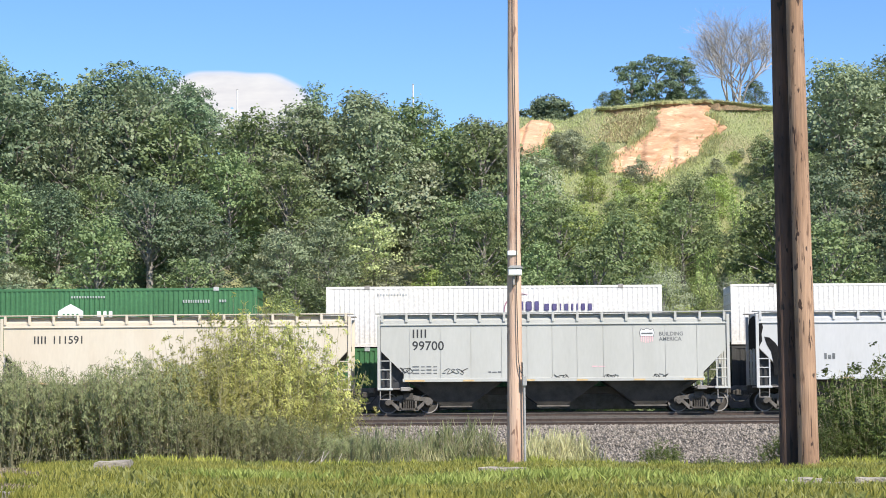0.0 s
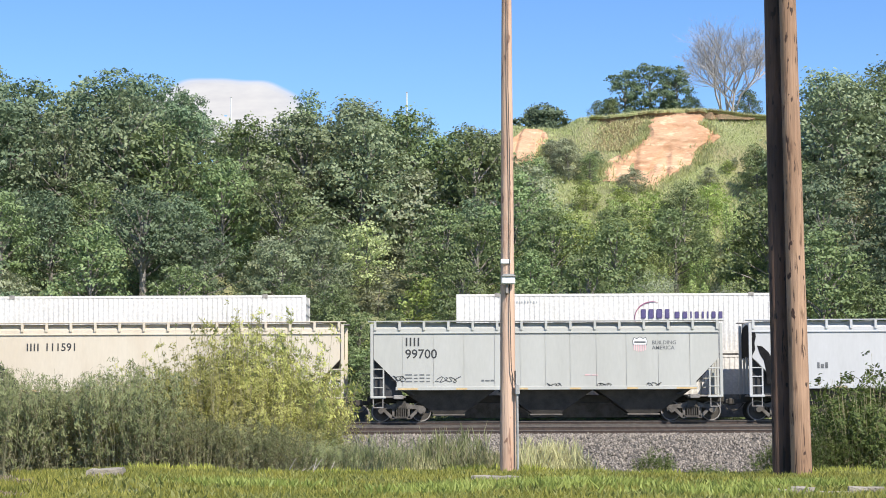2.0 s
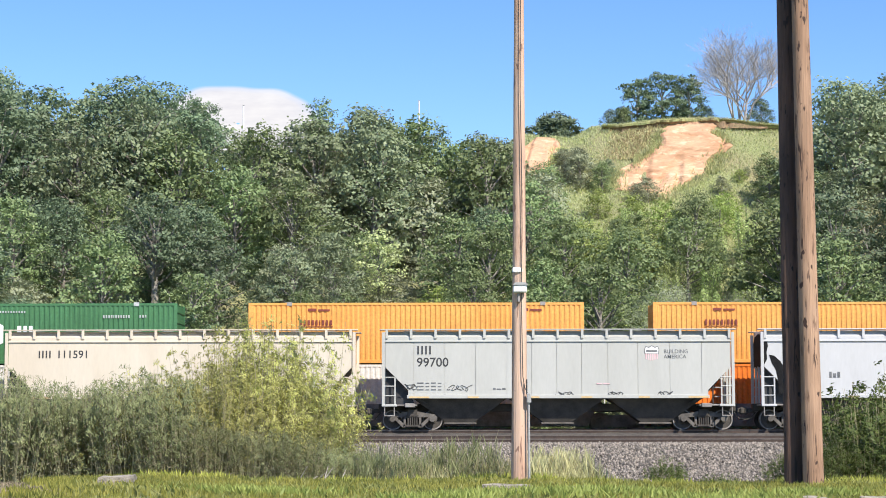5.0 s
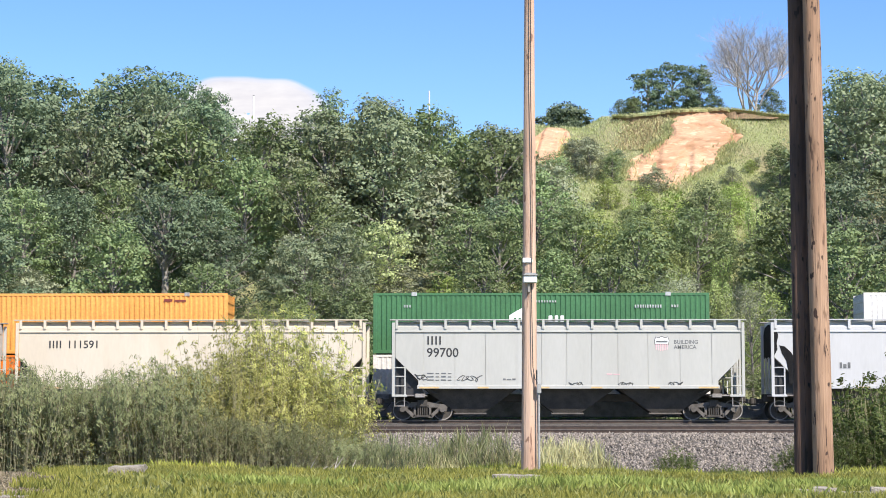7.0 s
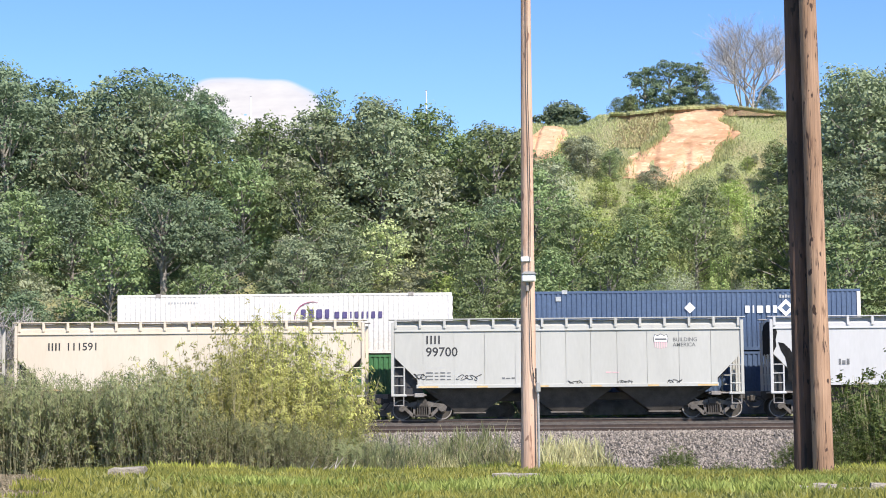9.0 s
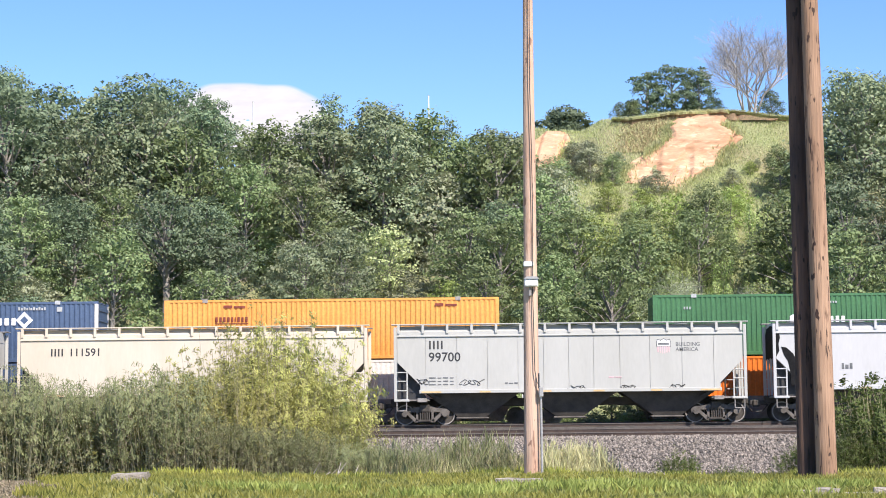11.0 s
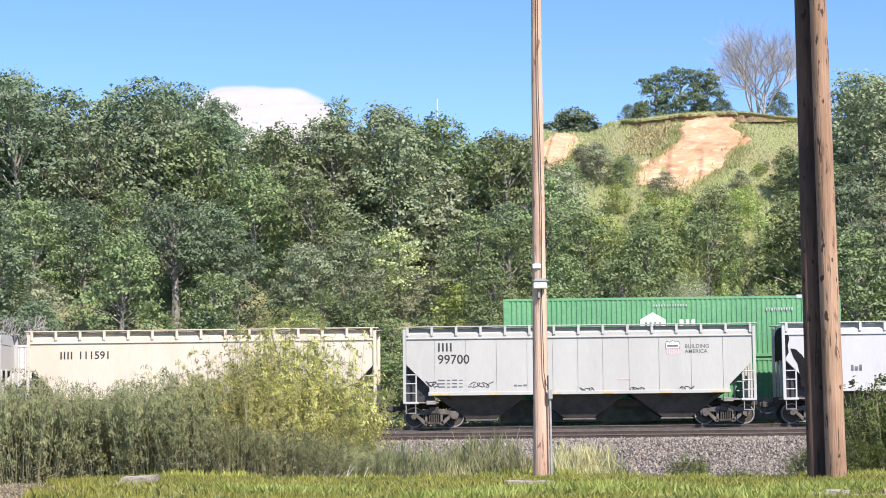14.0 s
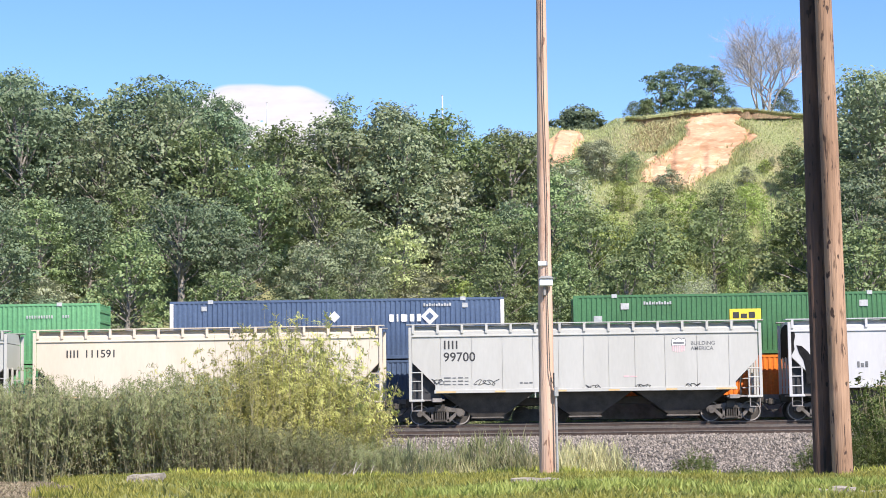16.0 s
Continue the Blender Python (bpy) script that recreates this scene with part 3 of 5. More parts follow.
        block(bm, min(s * 8.42, s * 8.62), max(s * 8.42, s * 8.62), -0.2, 0.18, 0.70, 1.02, 0.05)
        tube(bm, [(s * 8.1, -0.35, 0.8), (s * 8.35, -0.38, 0.5), (s * 8.6, -0.36, 0.46)], 0.035, 6)
        part("coupler", bm, M_UNDER, car, "rusty knuckle coupler")
        truck(car, s * 6.62)
    return car


def scrawl(parent, x, z, seed, width=1.0):
    """A loose painted squiggle on the lower side."""
    rnd = random.Random(seed)
    bm = bmesh.new()
    pts = []
    for k in range(26):
        u = k / 25
        pts.append((x + width * u + 0.12 * math.sin(u * 31 + seed), -1.55, z + 0.12 * math.sin(u * 23 + seed * 2) + rnd.uniform(-0.03, 0.03)))
    tube(bm, pts, 0.018, 4)
    part("paint_scrawl", bm, M_BLACK, parent, "black spray-painted squiggle")


# Dull black for the curved patches and for the end's painted-in shade.
M_PATCH = surface("black_patch_and_end_shade", (0.012, 0.012, 0.013), (0.02, 0.02, 0.021), 5, 40, 0.95, 0, 0)
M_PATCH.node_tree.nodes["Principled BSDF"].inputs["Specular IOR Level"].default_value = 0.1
grey_car = hopper_car(4.03, M_GREY, "pale grey covered hopper car with black numbers standing on rails")
bars("reporting_mark", (0.07, 0.07, 0.07, 0.07), 0.38, 0.11, M_BLACK, grey_car, -6.38, -1.546, 3.43, "", 1.0)
lettering("car_number", "99700", 0.585, M_BLACK, grey_car, -6.42, -1.546, 2.87, "large black car number")
lettering("slogan", "BUILDING\nAMERICA", 0.245, M_GREYTEXT, grey_car, 4.80, -1.546, 3.46, "small grey slogan", 0.95)
part("shield_border", slab_of([(3.92, 3.62), (3.98, 3.79), (4.12, 3.74), (4.26, 3.82), (4.40, 3.74), (4.54, 3.79), (4.60, 3.62), (4.58, 3.42), (3.94, 3.42)], 0.008, "y", -1.551), M_GREYTEXT, grey_car, "dark emblem border")
shield = part("shield", slab_of([(3.95, 3.62), (4.0, 3.75), (4.12, 3.70), (4.26, 3.78), (4.40, 3.70), (4.52, 3.75), (4.57, 3.62), (4.55, 3.45), (3.97, 3.45)], 0.012, "y", -1.556), M_WHITE, grey_car, "faded white shield emblem")
part("shield_bar", boxed(4.0, 4.52, -1.562, -1.555, 3.52, 3.60), M_GREYTEXT, shield)
for k in range(6):
    part("stripe", boxed(3.98 + k * 0.1, 4.03 + k * 0.1, -1.552, -1.543, 3.12 + 0.03 * abs(k - 2.5), 3.44), M_PINK, shield)
for row, z in enumerate((2.10, 1.95, 1.80)):
    bars("capacity_data", (0.3, 0.16, 0.22, 0.16), 0.05, 0.09, M_GREYTEXT, grey_car, -6.40, -1.546, z)
bars("inspection_data", (0.12, 0.2, 0.15), 0.07, 0.05, M_GREYTEXT, grey_car, -2.95, -1.546, 1.82)
bars("inspection_data", (0.25, 0.3), 0.05, 0.05, M_PINK, grey_car, 1.75, -1.546, 2.06)
scrawl(grey_car, -5.0, 1.90, 2, 1.0)
scrawl(grey_car, -6.95, 1.95, 5, 0.5)
for k, (x, w) in enumerate(((0.0, 0.7), (2.3, 0.6), (4.5, 0.7))):
    scrawl(grey_car, x, 1.60, 11 + k, w)

cream_car = hopper_car(-13.17, M_CREAM, "faded cream covered hopper car with dark numbers standing on rails", SEAMS[::12])
bars("reporting_mark", (0.06, 0.06, 0.06, 0.06), 0.34, 0.10, M_BLACK, cream_car, -6.45, -1.546, 3.28, "", 1.0)
lettering("car_number", "111591", 0.50, M_BLACK, cream_car, -5.65, -1.546, 3.28, "dark car number")
ice_car = hopper_car(21.22, M_ICE, "chalky blue-white covered hopper car standing on rails", SEAMS[::12])
bars("car_data", (0.10, 0.14, 0.12), 0.26, 0.06, M_GREYTEXT, ice_car, -4.9, -1.546, 2.35)
# This end faces away from the sun; black paint stands for its shade.
part("end_sheet", slab_of([(-1.5, 2.86), (1.5, 2.86), (1.5, 4.0), (1.1, 4.3), (0, 4.4), (-1.1, 4.3), (-1.5, 4.0)], 0.02, "x", -7.875), M_PATCH, ice_car, "end sheet painted black for its shade")
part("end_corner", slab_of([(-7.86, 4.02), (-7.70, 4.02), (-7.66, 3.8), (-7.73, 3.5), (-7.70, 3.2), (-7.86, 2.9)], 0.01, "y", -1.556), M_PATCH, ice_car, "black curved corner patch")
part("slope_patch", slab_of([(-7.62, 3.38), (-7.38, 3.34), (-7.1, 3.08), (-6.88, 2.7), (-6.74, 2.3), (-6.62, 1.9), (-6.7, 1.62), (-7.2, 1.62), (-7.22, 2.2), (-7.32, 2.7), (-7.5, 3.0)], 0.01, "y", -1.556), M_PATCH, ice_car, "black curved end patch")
far_car = hopper_car(-30.36, M_GREY, "pale grey covered hopper car coupled to a cream one")
bars("car_data", (0.10, 0.14, 0.12), 0.26, 0.06, M_GREYTEXT, far_car, -5.2, -1.546, 3.2)

# ---- the moving container train ----
TRAIN = []
LONG, WIDE, TALL = 16.15, 2.6, 2.9


def container(color, label, low=False):
    """A long corrugated container on an Empty at the middle of its base."""
    paint = BOX[color]
    box = thing("container", label, "shipping container", "containers on the passing train")
    h = LONG / 2
    n = 66
    p = (LONG - 0.36) / n
    deep = 0.018 if color == "white" else 0.035
    for s in (-1, 1):
        verts, faces, prof = [], [], []
        for k in range(n):
            x = -h + 0.18 + k * p
            prof += [(x, 0.0), (x + 0.35 * p, 0.0), (x + 0.5 * p, deep), (x + 0.85 * p, deep)]
        prof.append((h - 0.18, 0.0))
        for x, d in prof:
            verts += [(x, s * (WIDE / 2 - 0.012 - d), 0.16), (x, s * (WIDE / 2 - 0.012 - d), TALL - 0.12)]
        for q in range(0, 2 * len(prof) - 2, 2):
            faces.append((q, q + 2, q + 3, q + 1) if s < 0 else (q, q + 1, q + 3, q + 2))
        part("side_wall", mesh_from("side_wall", verts, faces, paint), paint, box)
    part("roof", boxed(-h + 0.05, h - 0.05, -WIDE / 2 + 0.03, WIDE / 2 - 0.03, TALL - 0.07, TALL - 0.03), paint, box)
    part("floor", boxed(-h + 0.05, h - 0.05, -WIDE / 2 + 0.03, WIDE / 2 - 0.03, 0.04, 0.15), M_UNDER, box)
    for s in (-1, 1):
        y0, y1 = sorted((s * WIDE / 2, s * (WIDE / 2 - 0.09)))
        part("top_rail", boxed(-h, h, y0, y1, TALL - 0.12, TALL, bevel=0.008), paint, box)
        part("bottom_rail", boxed(-h, h, y0, y1, 0.0, 0.16, bevel=0.008), paint, box)
        for e in (-1, 1):
            x0, x1 = sorted((e * h, e * (h - 0.18)))
            post = part("corner_post", boxed(x0, x1, y0, y1, 0.16, TALL - 0.12, bevel=0.008), BOX["white"] if color == "blue" else paint, box)
        for x in (-6.1, 6.1):
            part("lifting_pad", boxed(x - 0.13, x + 0.13, y0 - 0.01, y1 + 0.01, TALL - 0.14, TALL + 0.045, bevel=0.01), M_CAST if color in ("white", "orange") else M_FADED, box)
    for e in (-1, 1):
        x0, x1 = sorted((e * (h - 0.08), e * (h - 0.03)))
        end = part("end_wall", boxed(x0, x1, -WIDE / 2 + 0.09, WIDE / 2 - 0.09, 0.16, TALL - 0.1), paint, box)
        for k in range(5):
            z = 0.45 + 0.5 * k
            part("end_rib", boxed(min(e * (h - 0.03), e * (h + 0.01)), max(e * (h - 0.03), e * (h + 0.01)), -WIDE / 2 + 0.1, WIDE / 2 - 0.1, z, z + 0.16, bevel=0.01), paint, end)
    return box


def well_car():
    """A well unit: deep side sills, end platforms, sloped end plates and a truck at each end."""
    car = thing("well_car", "grimy well car carrying stacked containers on rails", "freight car", "well cars of the passing train")
    for s in (-1, 1):
        part("side_sill", slab_of([(-8.6, 1.05), (-8.0, 1.32), (8.0, 1.32), (8.6, 1.05), (8.2, 0.25), (-8.2, 0.25)], 0.12, "y", s * 1.42 - 0.06), M_CAST, car)
        part("end_platform", boxed(min(s * 8.4, s * 9.7), max(s * 8.4, s * 9.7), -1.0, 1.0, 0.95, 1.1, bevel=0.02), M_CAST, car)
        part("end_plate", slab_of([(s * 8.25, 2.3), (s * 9.1, 1.1), (s * 8.25, 1.1)], 2.3, "y", -1.15), M_UNDER, car)
        for y in (-1.1, 1.1):
            bm = bmesh.new()
            tube(bm, [(s * 9.2, y, 1.1), (s * 9.2, y, 2.0), (s * 9.55, y, 2.0), (s * 9.55, y, 1.1)], 0.03, 6)
            part("handrail", bm, M_WHITE, car)
        for dx in (-0.9, 0.9) if s > 0 else ():
            bm = bmesh.new()
            for y in (-0.75, 0.75):
                tube(bm, [(s * 9.72 + dx * 0.98, y - 0.06, 0.46), (s * 9.72 + dx * 0.98, y + 0.06, 0.46)], 0.455, 22)
            tube(bm, [(s * 9.72 + dx * 0.98, -0.9, 0.46), (s * 9.72 + dx * 0.98, 0.9, 0.46)], 0.09, 8)
            part("wheelset", bm, M_CAST, car)
        if s > 0:
            for y in (-1.05, 1.05):
                part("side_frame", slab_of([(8.6, 0.6), (9.2, 0.78), (10.2, 0.78), (10.84, 0.6), (10.6, 0.42), (10.1, 0.2), (9.3, 0.2), (8.8, 0.42)], 0.1, "y", y - 0.05), M_CAST, car)
    part("floor_beams", boxed(-8.2, 8.2, -1.36, 1.36, 0.24, 0.31), M_UNDER, car)
    return car


def house_mark(box):
    """A white six-sided house emblem with plain blocks for the writing beside it."""
    e = part("emblem", slab_of([(-1.53, 1.0), (-1.53, 1.82), (-1.2, 2.02), (-0.92, 2.17), (-0.64, 2.02), (-0.31, 1.82), (-0.31, 1.0), (-0.92, 0.72)], 0.012, "y", -WIDE / 2 - 0.014), M_WHITE, box, "white house-shaped emblem")
    for k in range(4):
        part("emblem_opening", boxed(-1.30 + k * 0.22, -1.19 + k * 0.22, -WIDE / 2 - 0.02, -WIDE / 2 - 0.013, 1.35, 1.70), BOX["green"], e)
    blocks("company_lettering", (0.19, 0.16, 0.17), 0.38, 0.11, M_WHITE, box, 0.36, -WIDE / 2 - 0.004, 1.44)
    blocks("company_lettering", (0.22, 0.09, 0.17, 0.15, 0.17), 0.38, 0.11, M_WHITE, box, 0.06, -WIDE / 2 - 0.004, 0.94)
    blocks("small_lettering", (0.07,) * 13, 0.10, 0.06, M_FADED, box, -0.9, -WIDE / 2 - 0.004, 2.44)
    blocks("number_bars", (0.07,) * 4 + (0.03,) + (0.07,) * 6, 0.15, 0.055, M_FADED, box, 4.5, -WIDE / 2 - 0.004, 2.18)
    for x in (-6.6, 6.25):
        blocks("number_bars", (0.08,) * 3, 0.13, 0.05, M_FADED, box, x, -WIDE / 2 - 0.004, 2.2)


M_NAVYTEXT = surface("navy_lettering", (0.075, 0.06, 0.17), (0.10, 0.085, 0.21), 8, 60, 0.6, 0, 0)
M_REDARC = surface("dark_red_arc", (0.30, 0.09, 0.17), (0.36, 0.15, 0.22), 8, 60, 0.6, 0, 0)
M_MAROON = surface("dark_red_lettering", (0.17, 0.03, 0.02), (0.22, 0.05, 0.03), 8, 60, 0.6, 0, 0)
M_YELLOW = surface("yellow_panel", (0.75, 0.60, 0.05), (0.68, 0.52, 0.04), 6, 40, 0.5, 0, 0)


def logistics_mark(box):
    """A thin dark red arc over the start of a long line of navy blocks."""
    bm = bmesh.new()
    tube(bm, [(1.36 + 0.86 * math.cos(q), -WIDE / 2 - 0.01, 1.72 + 0.78 * math.sin(q)) for q in (radians(72 + 6 * k) for k in range(22))], [0.010 + 0.022 * math.sin(math.pi * k / 21) for k in range(22)], 5)
    part("arc_emblem", bm, M_REDARC, box, "thin dark red arc emblem")
    blocks("company_lettering", (0.23, 0.24, 0.28, 0.21), 0.44, 0.135, M_NAVYTEXT, box, 0.80, -WIDE / 2 - 0.004, 1.70)
    blocks("company_lettering", (0.23, 0.22, 0.07, 0.18, 0.10, 0.07, 0.19, 0.18), 0.32, 0.15, M_NAVYTEXT, box, 2.42, -WIDE / 2 - 0.004, 1.70)
    blocks("number_bars", (0.07,) * 4 + (0.03,) + (0.07,) * 6, 0.10, 0.07, M_FADED, box, -5.6, -WIDE / 2 - 0.004, 2.46)


def carrier_mark(box):
    blocks("company_lettering", (0.12, 0.11, 0.12, 0.12, 0.10, 0.05, 0.12, 0.10, 0.12), 0.25, 0.075, M_MAROON, box, -5.6, -WIDE / 2 - 0.004, 1.82)
    part("underline", boxed(-5.6, -4.0, -WIDE / 2 - 0.016, -WIDE / 2 + 0.01, 1.74, 1.77), M_MAROON, box)
    for x in (-5.2, 5.0):
        bars("number_bars", (0.4, 0.55), 0.13, 0.1, M_MAROON, box, x, -WIDE / 2 - 0.004, 2.5)


def diamond_mark(box):
    for x in (-6.4, 6.2):
        part("label_patch", boxed(x - 0.13, x + 0.13, -WIDE / 2 - 0.016, -WIDE / 2 + 0.01, 2.42, 2.64), M_FADED, box)
    for x, r, z in ((-0.1, 0.27, 2.05), (4.5, 0.42, 2.02)):
        part("diamond_emblem", slab_of([(x - r, z), (x, z + r), (x + r, z), (x, z - r)], 0.014, "y", -WIDE / 2 - 0.016), M_WHITE, box, "white diamond emblem")
    part("emblem_core", slab_of([(4.5 - 0.2, 2.02), (4.5, 2.02 + 0.2), (4.5 + 0.2, 2.02), (4.5, 2.02 - 0.2)], 0.014, "y", -WIDE / 2 - 0.022), BOX["blue"], box, "navy centre of the emblem")
    blocks("company_lettering", (0.22, 0.08, 0.30, 0.21, 0.20), 0.36, 0.13, M_WHITE, box, 2.55, -WIDE / 2 - 0.004, 1.78)
    bars("number_bars", (0.09,) * 4 + (0.03,) + (0.09,) * 6, 0.15, 0.04, M_FADED, box, 4.2, -WIDE / 2 - 0.004, 2.5)


def panel_mark(box):
    part("yellow_panel", boxed(-0.6, 0.9, -WIDE / 2 - 0.016, -WIDE / 2 + 0.01, 1.6, 2.15), M_YELLOW, box, "yellow sign panel")
    bars("company_lettering", (0.3, 0.3, 0.3), 0.3, 0.08, M_BLACK, box, -0.45, -WIDE / 2 - 0.012, 1.7)
    bars("number_bars", (0.09,) * 4 + (0.03,) + (0.09,) * 6, 0.15, 0.04, M_FADED, box, -4.7, -WIDE / 2 - 0.004, 2.42)
    for x in (-5.6, -6.9, 5.8):
        part("label_patch", boxed(x - 0.2, x + 0.2, -WIDE / 2 - 0.016, -WIDE / 2 + 0.01, 2.2 - 0.6 * (x < -6), 2.5 - 0.6 * (x < -6)), M_FADED, box)


STACKS = (  # left end at the start, upper box, its marking, lower box
    (-45.6, "green", house_mark, "white"), (-26.13, "green", house_mark, "white"), (-6.65, "white", logistics_mark, "green"), (12.80, "white", None, "shadowed"),
    (36.19, "white", logistics_mark, "white"), (59.47, "green", house_mark, "white"), (79.06, "orange", carrier_mark, "white"),
    (98.53, "orange", carrier_mark, "deep orange"), (121.70, "green", house_mark, "white"), (145.23, "white", logistics_mark, "green"),
    (164.82, "blue", diamond_mark, "blue"), (184.17, "orange", carrier_mark, "white"), (207.70, "green", house_mark, "deep orange"),
    (229.7, None, None, "white"), (254.43, "pale green", house_mark, "pale green"), (273.97, "blue", diamond_mark, "blue"),
    (293.44, "green", panel_mark, "deep orange"))
WORDS = {"white": "white", "green": "dark green", "pale green": "faded light green", "orange": "orange", "deep orange": "deep orange", "blue": "navy blue", "shadowed": "shadow-darkened"}


def build_train():
    first = well_car()
    plain = {}
    for n, (x, top, mark, low) in enumerate(STACKS):
        mid = x + LONG / 2
        car = first if n == 0 else copy_thing(first, Matrix.Identity(4))
        TRAIN.append((car, mid, 0.88))
        made = []
        if top is None:
            for bx in (-6.0, 0.0, 6.0):
                part("bearer", boxed(bx - 0.2, bx + 0.2, -1.34, 1.34, 0.31, 1.36, bevel=0.02), M_UNDER, car, "dark raised bearer")
        for color, z in ((low, 1.36 if top is None else 0.31), (top, 3.28)):
            if color is None:
                continue
            if color not in plain:
                plain[color] = container(color, "%s corrugated container stacked on a well car" % WORDS[color])
                box = plain[color]
            else:
                box = copy_thing(plain[color], Matrix.Identity(4))
            TRAIN.append((box, mid, 0.88 + z))
            made.append((box, z))
        if mark:
            DRESS.append((made[-1][0], mark))


DRESS = []
build_train()
for box, mark in DRESS:
    mark(box)


# ---- plants ----
def leaf_quads(cent, size, rnd, slim=0.55, up=0.0, face=None):
    """Folded leaf shapes at the given centres, turned at random. Returns vertices and faces."""
    n = len(cent)
    d = rnd.normal(size=(n, 3))
    d[:, 2] += up
    d /= np.linalg.norm(d, axis=1)[:, None]
    e = rnd.normal(size=(n, 3))
    if face is not None:
        nrm = face + rnd.normal(size=(n, 3)) * 0.3
        d -= nrm * ((d * nrm).sum(1) / (nrm * nrm).sum(1))[:, None]
        d /= np.linalg.norm(d, axis=1)[:, None]
        e = np.cross(nrm, d)
    e -= d * (e * d).sum(1)[:, None]
    e /= np.linalg.norm(e, axis=1)[:, None]
    s = (size * rnd.uniform(0.65, 1.3, n))[:, None]
    v = np.stack([cent - d * s * 0.5, cent + e * s * slim * 0.5, cent + d * s * 0.5, cent - e * s * slim * 0.5], 1).reshape(-1, 3)
    f = np.arange(4 * n).reshape(-1, 4)
    return v, f


def fast_mesh(name, verts, quads, mat):
    me = bpy.data.meshes.new(name)
    me.vertices.add(len(verts))
    me.vertices.foreach_set("co", np.asarray(verts, np.float32).ravel())
    me.loops.add(quads.size)
    me.loops.foreach_set("vertex_index", quads.ravel().astype(np.int32))
    me.polygons.add(len(quads))
    me.polygons.foreach_set("loop_start", np.arange(0, quads.size, 4, dtype=np.int32))
    me.materials.append(mat)
    me.update(calc_edges=True)
    me.validate()
    return me


def lobes_to_leaves(lobes, per_m2, size, rnd, slim=0.55):
    """Leaves in flattened sprays over rounded lobes; the leaves of a spray face much the same way, with gaps between the sprays."""
    out, faces = [], []
    for c, r in lobes:
        c, r = np.array(c), np.array(r)
        area = 12.6 * ((r[0] * r[1] + r[1] * r[2] + r[0] * r[2]) / 3)
        sprays = max(12, int(area * 2.7))
        d = rnd.normal(size=(sprays, 3))
        d[:, 2] += 0.25
        d /= np.linalg.norm(d, axis=1)[:, None]
        at = c + d * r * (rnd.uniform(0.70, 1.12, sprays)[:, None])
        per = max(4, int(area * per_m2 / sprays))
        wide = rnd.uniform(0.6, 1.35, sprays)[:, None]
        k = np.repeat(at, per, 0)
        spot = k + rnd.normal(size=k.shape) * np.array((0.23, 0.23, 0.10)) * min(1.0, 0.35 + r.mean()) * np.repeat(wide, per, 0)
        way = d * 0.75 + np.array((0.0, -0.1, 0.55)) + rnd.normal(size=d.shape) * 0.38
        way /= np.linalg.norm(way, axis=1)[:, None]
        out.append(spot)
        faces.append(np.repeat(way, per, 0))
    return leaf_quads(np.concatenate(out), size, rnd, slim, face=np.concatenate(faces))


def make_tree(name, label, leaf, height, width, seed, lobes=16, trunk=0.14, low=0.12, per=36, size=0.195, slim=0.62, bark=None, category="tree", lump=(0.12, 0.20)):
    """A tapered trunk with forking limbs and a crown of leaf sprays on uneven lobes."""
    rnd = np.random.RandomState(seed)
    tree = thing(name, label, category, "trees and bushes of the hillside")
    bm = bmesh.new()
    bend = rnd.normal(size=2) * 0.05 * height
    axis = [(bend[0] * u * u, bend[1] * u * u, height * 0.8 * u) for u in (0, 0.25, 0.5, 0.75, 1)]
    axis[0] = (0, 0, -0.5)
    tube(bm, axis, [trunk * k for k in (1.25, 0.95, 0.75, 0.5, 0.2)], 7)
    spots = []
    for k in range(lobes):
        u = low + (1 - low) * (k + 0.5) / lobes
        q = k * 2.4 + rnd.uniform(-0.4, 0.4)
        reach = width * 0.5 * math.sin(math.pi * min(0.95, 0.22 + 0.72 * (u - low) / (1 - low))) * rnd.uniform(0.45, 0.95)
        r = width * rnd.uniform(*lump)
        c = (math.cos(q) * reach + bend[0] * u, math.sin(q) * reach + bend[1] * u, height * u * 0.92)
        spots.append((c, (r, r, r * rnd.uniform(0.6, 0.9))))
        base = (bend[0] * u * u * 0.5, bend[1] * u * u * 0.5, height * max(0.12, u * 0.62))
        midp = tuple((a + b) / 2 + rnd.uniform(-0.15, 0.15) for a, b in zip(base, c))
        tube(bm, [base, midp, c], [trunk * 0.42, trunk * 0.28, trunk * 0.14], 4)
        for _ in range(1):
            way = np.array((math.cos(q) + rnd.normal() * 0.6, math.sin(q) + rnd.normal() * 0.6, 0.5 + rnd.normal() * 0.5))
            way /= np.linalg.norm(way)
            tube(bm, [c, tuple(np.array(c) + way * r * 0.6 + rnd.normal(size=3) * 0.08), tuple(np.array(c) + way * r * rnd.uniform(0.9, 1.12))], [trunk * 0.14, trunk * 0.1, trunk * 0.05], 3)
    part("trunk", bm, bark or M_BARK, tree, "grey bark trunk and limbs")
    v, f = lobes_to_leaves(spots, per, size, rnd, slim)
    part("crown", fast_mesh("crown", v, f, M_LEAF[leaf]), None, tree)
    tree["tall"] = float(v[:, 2].max())
    return tree


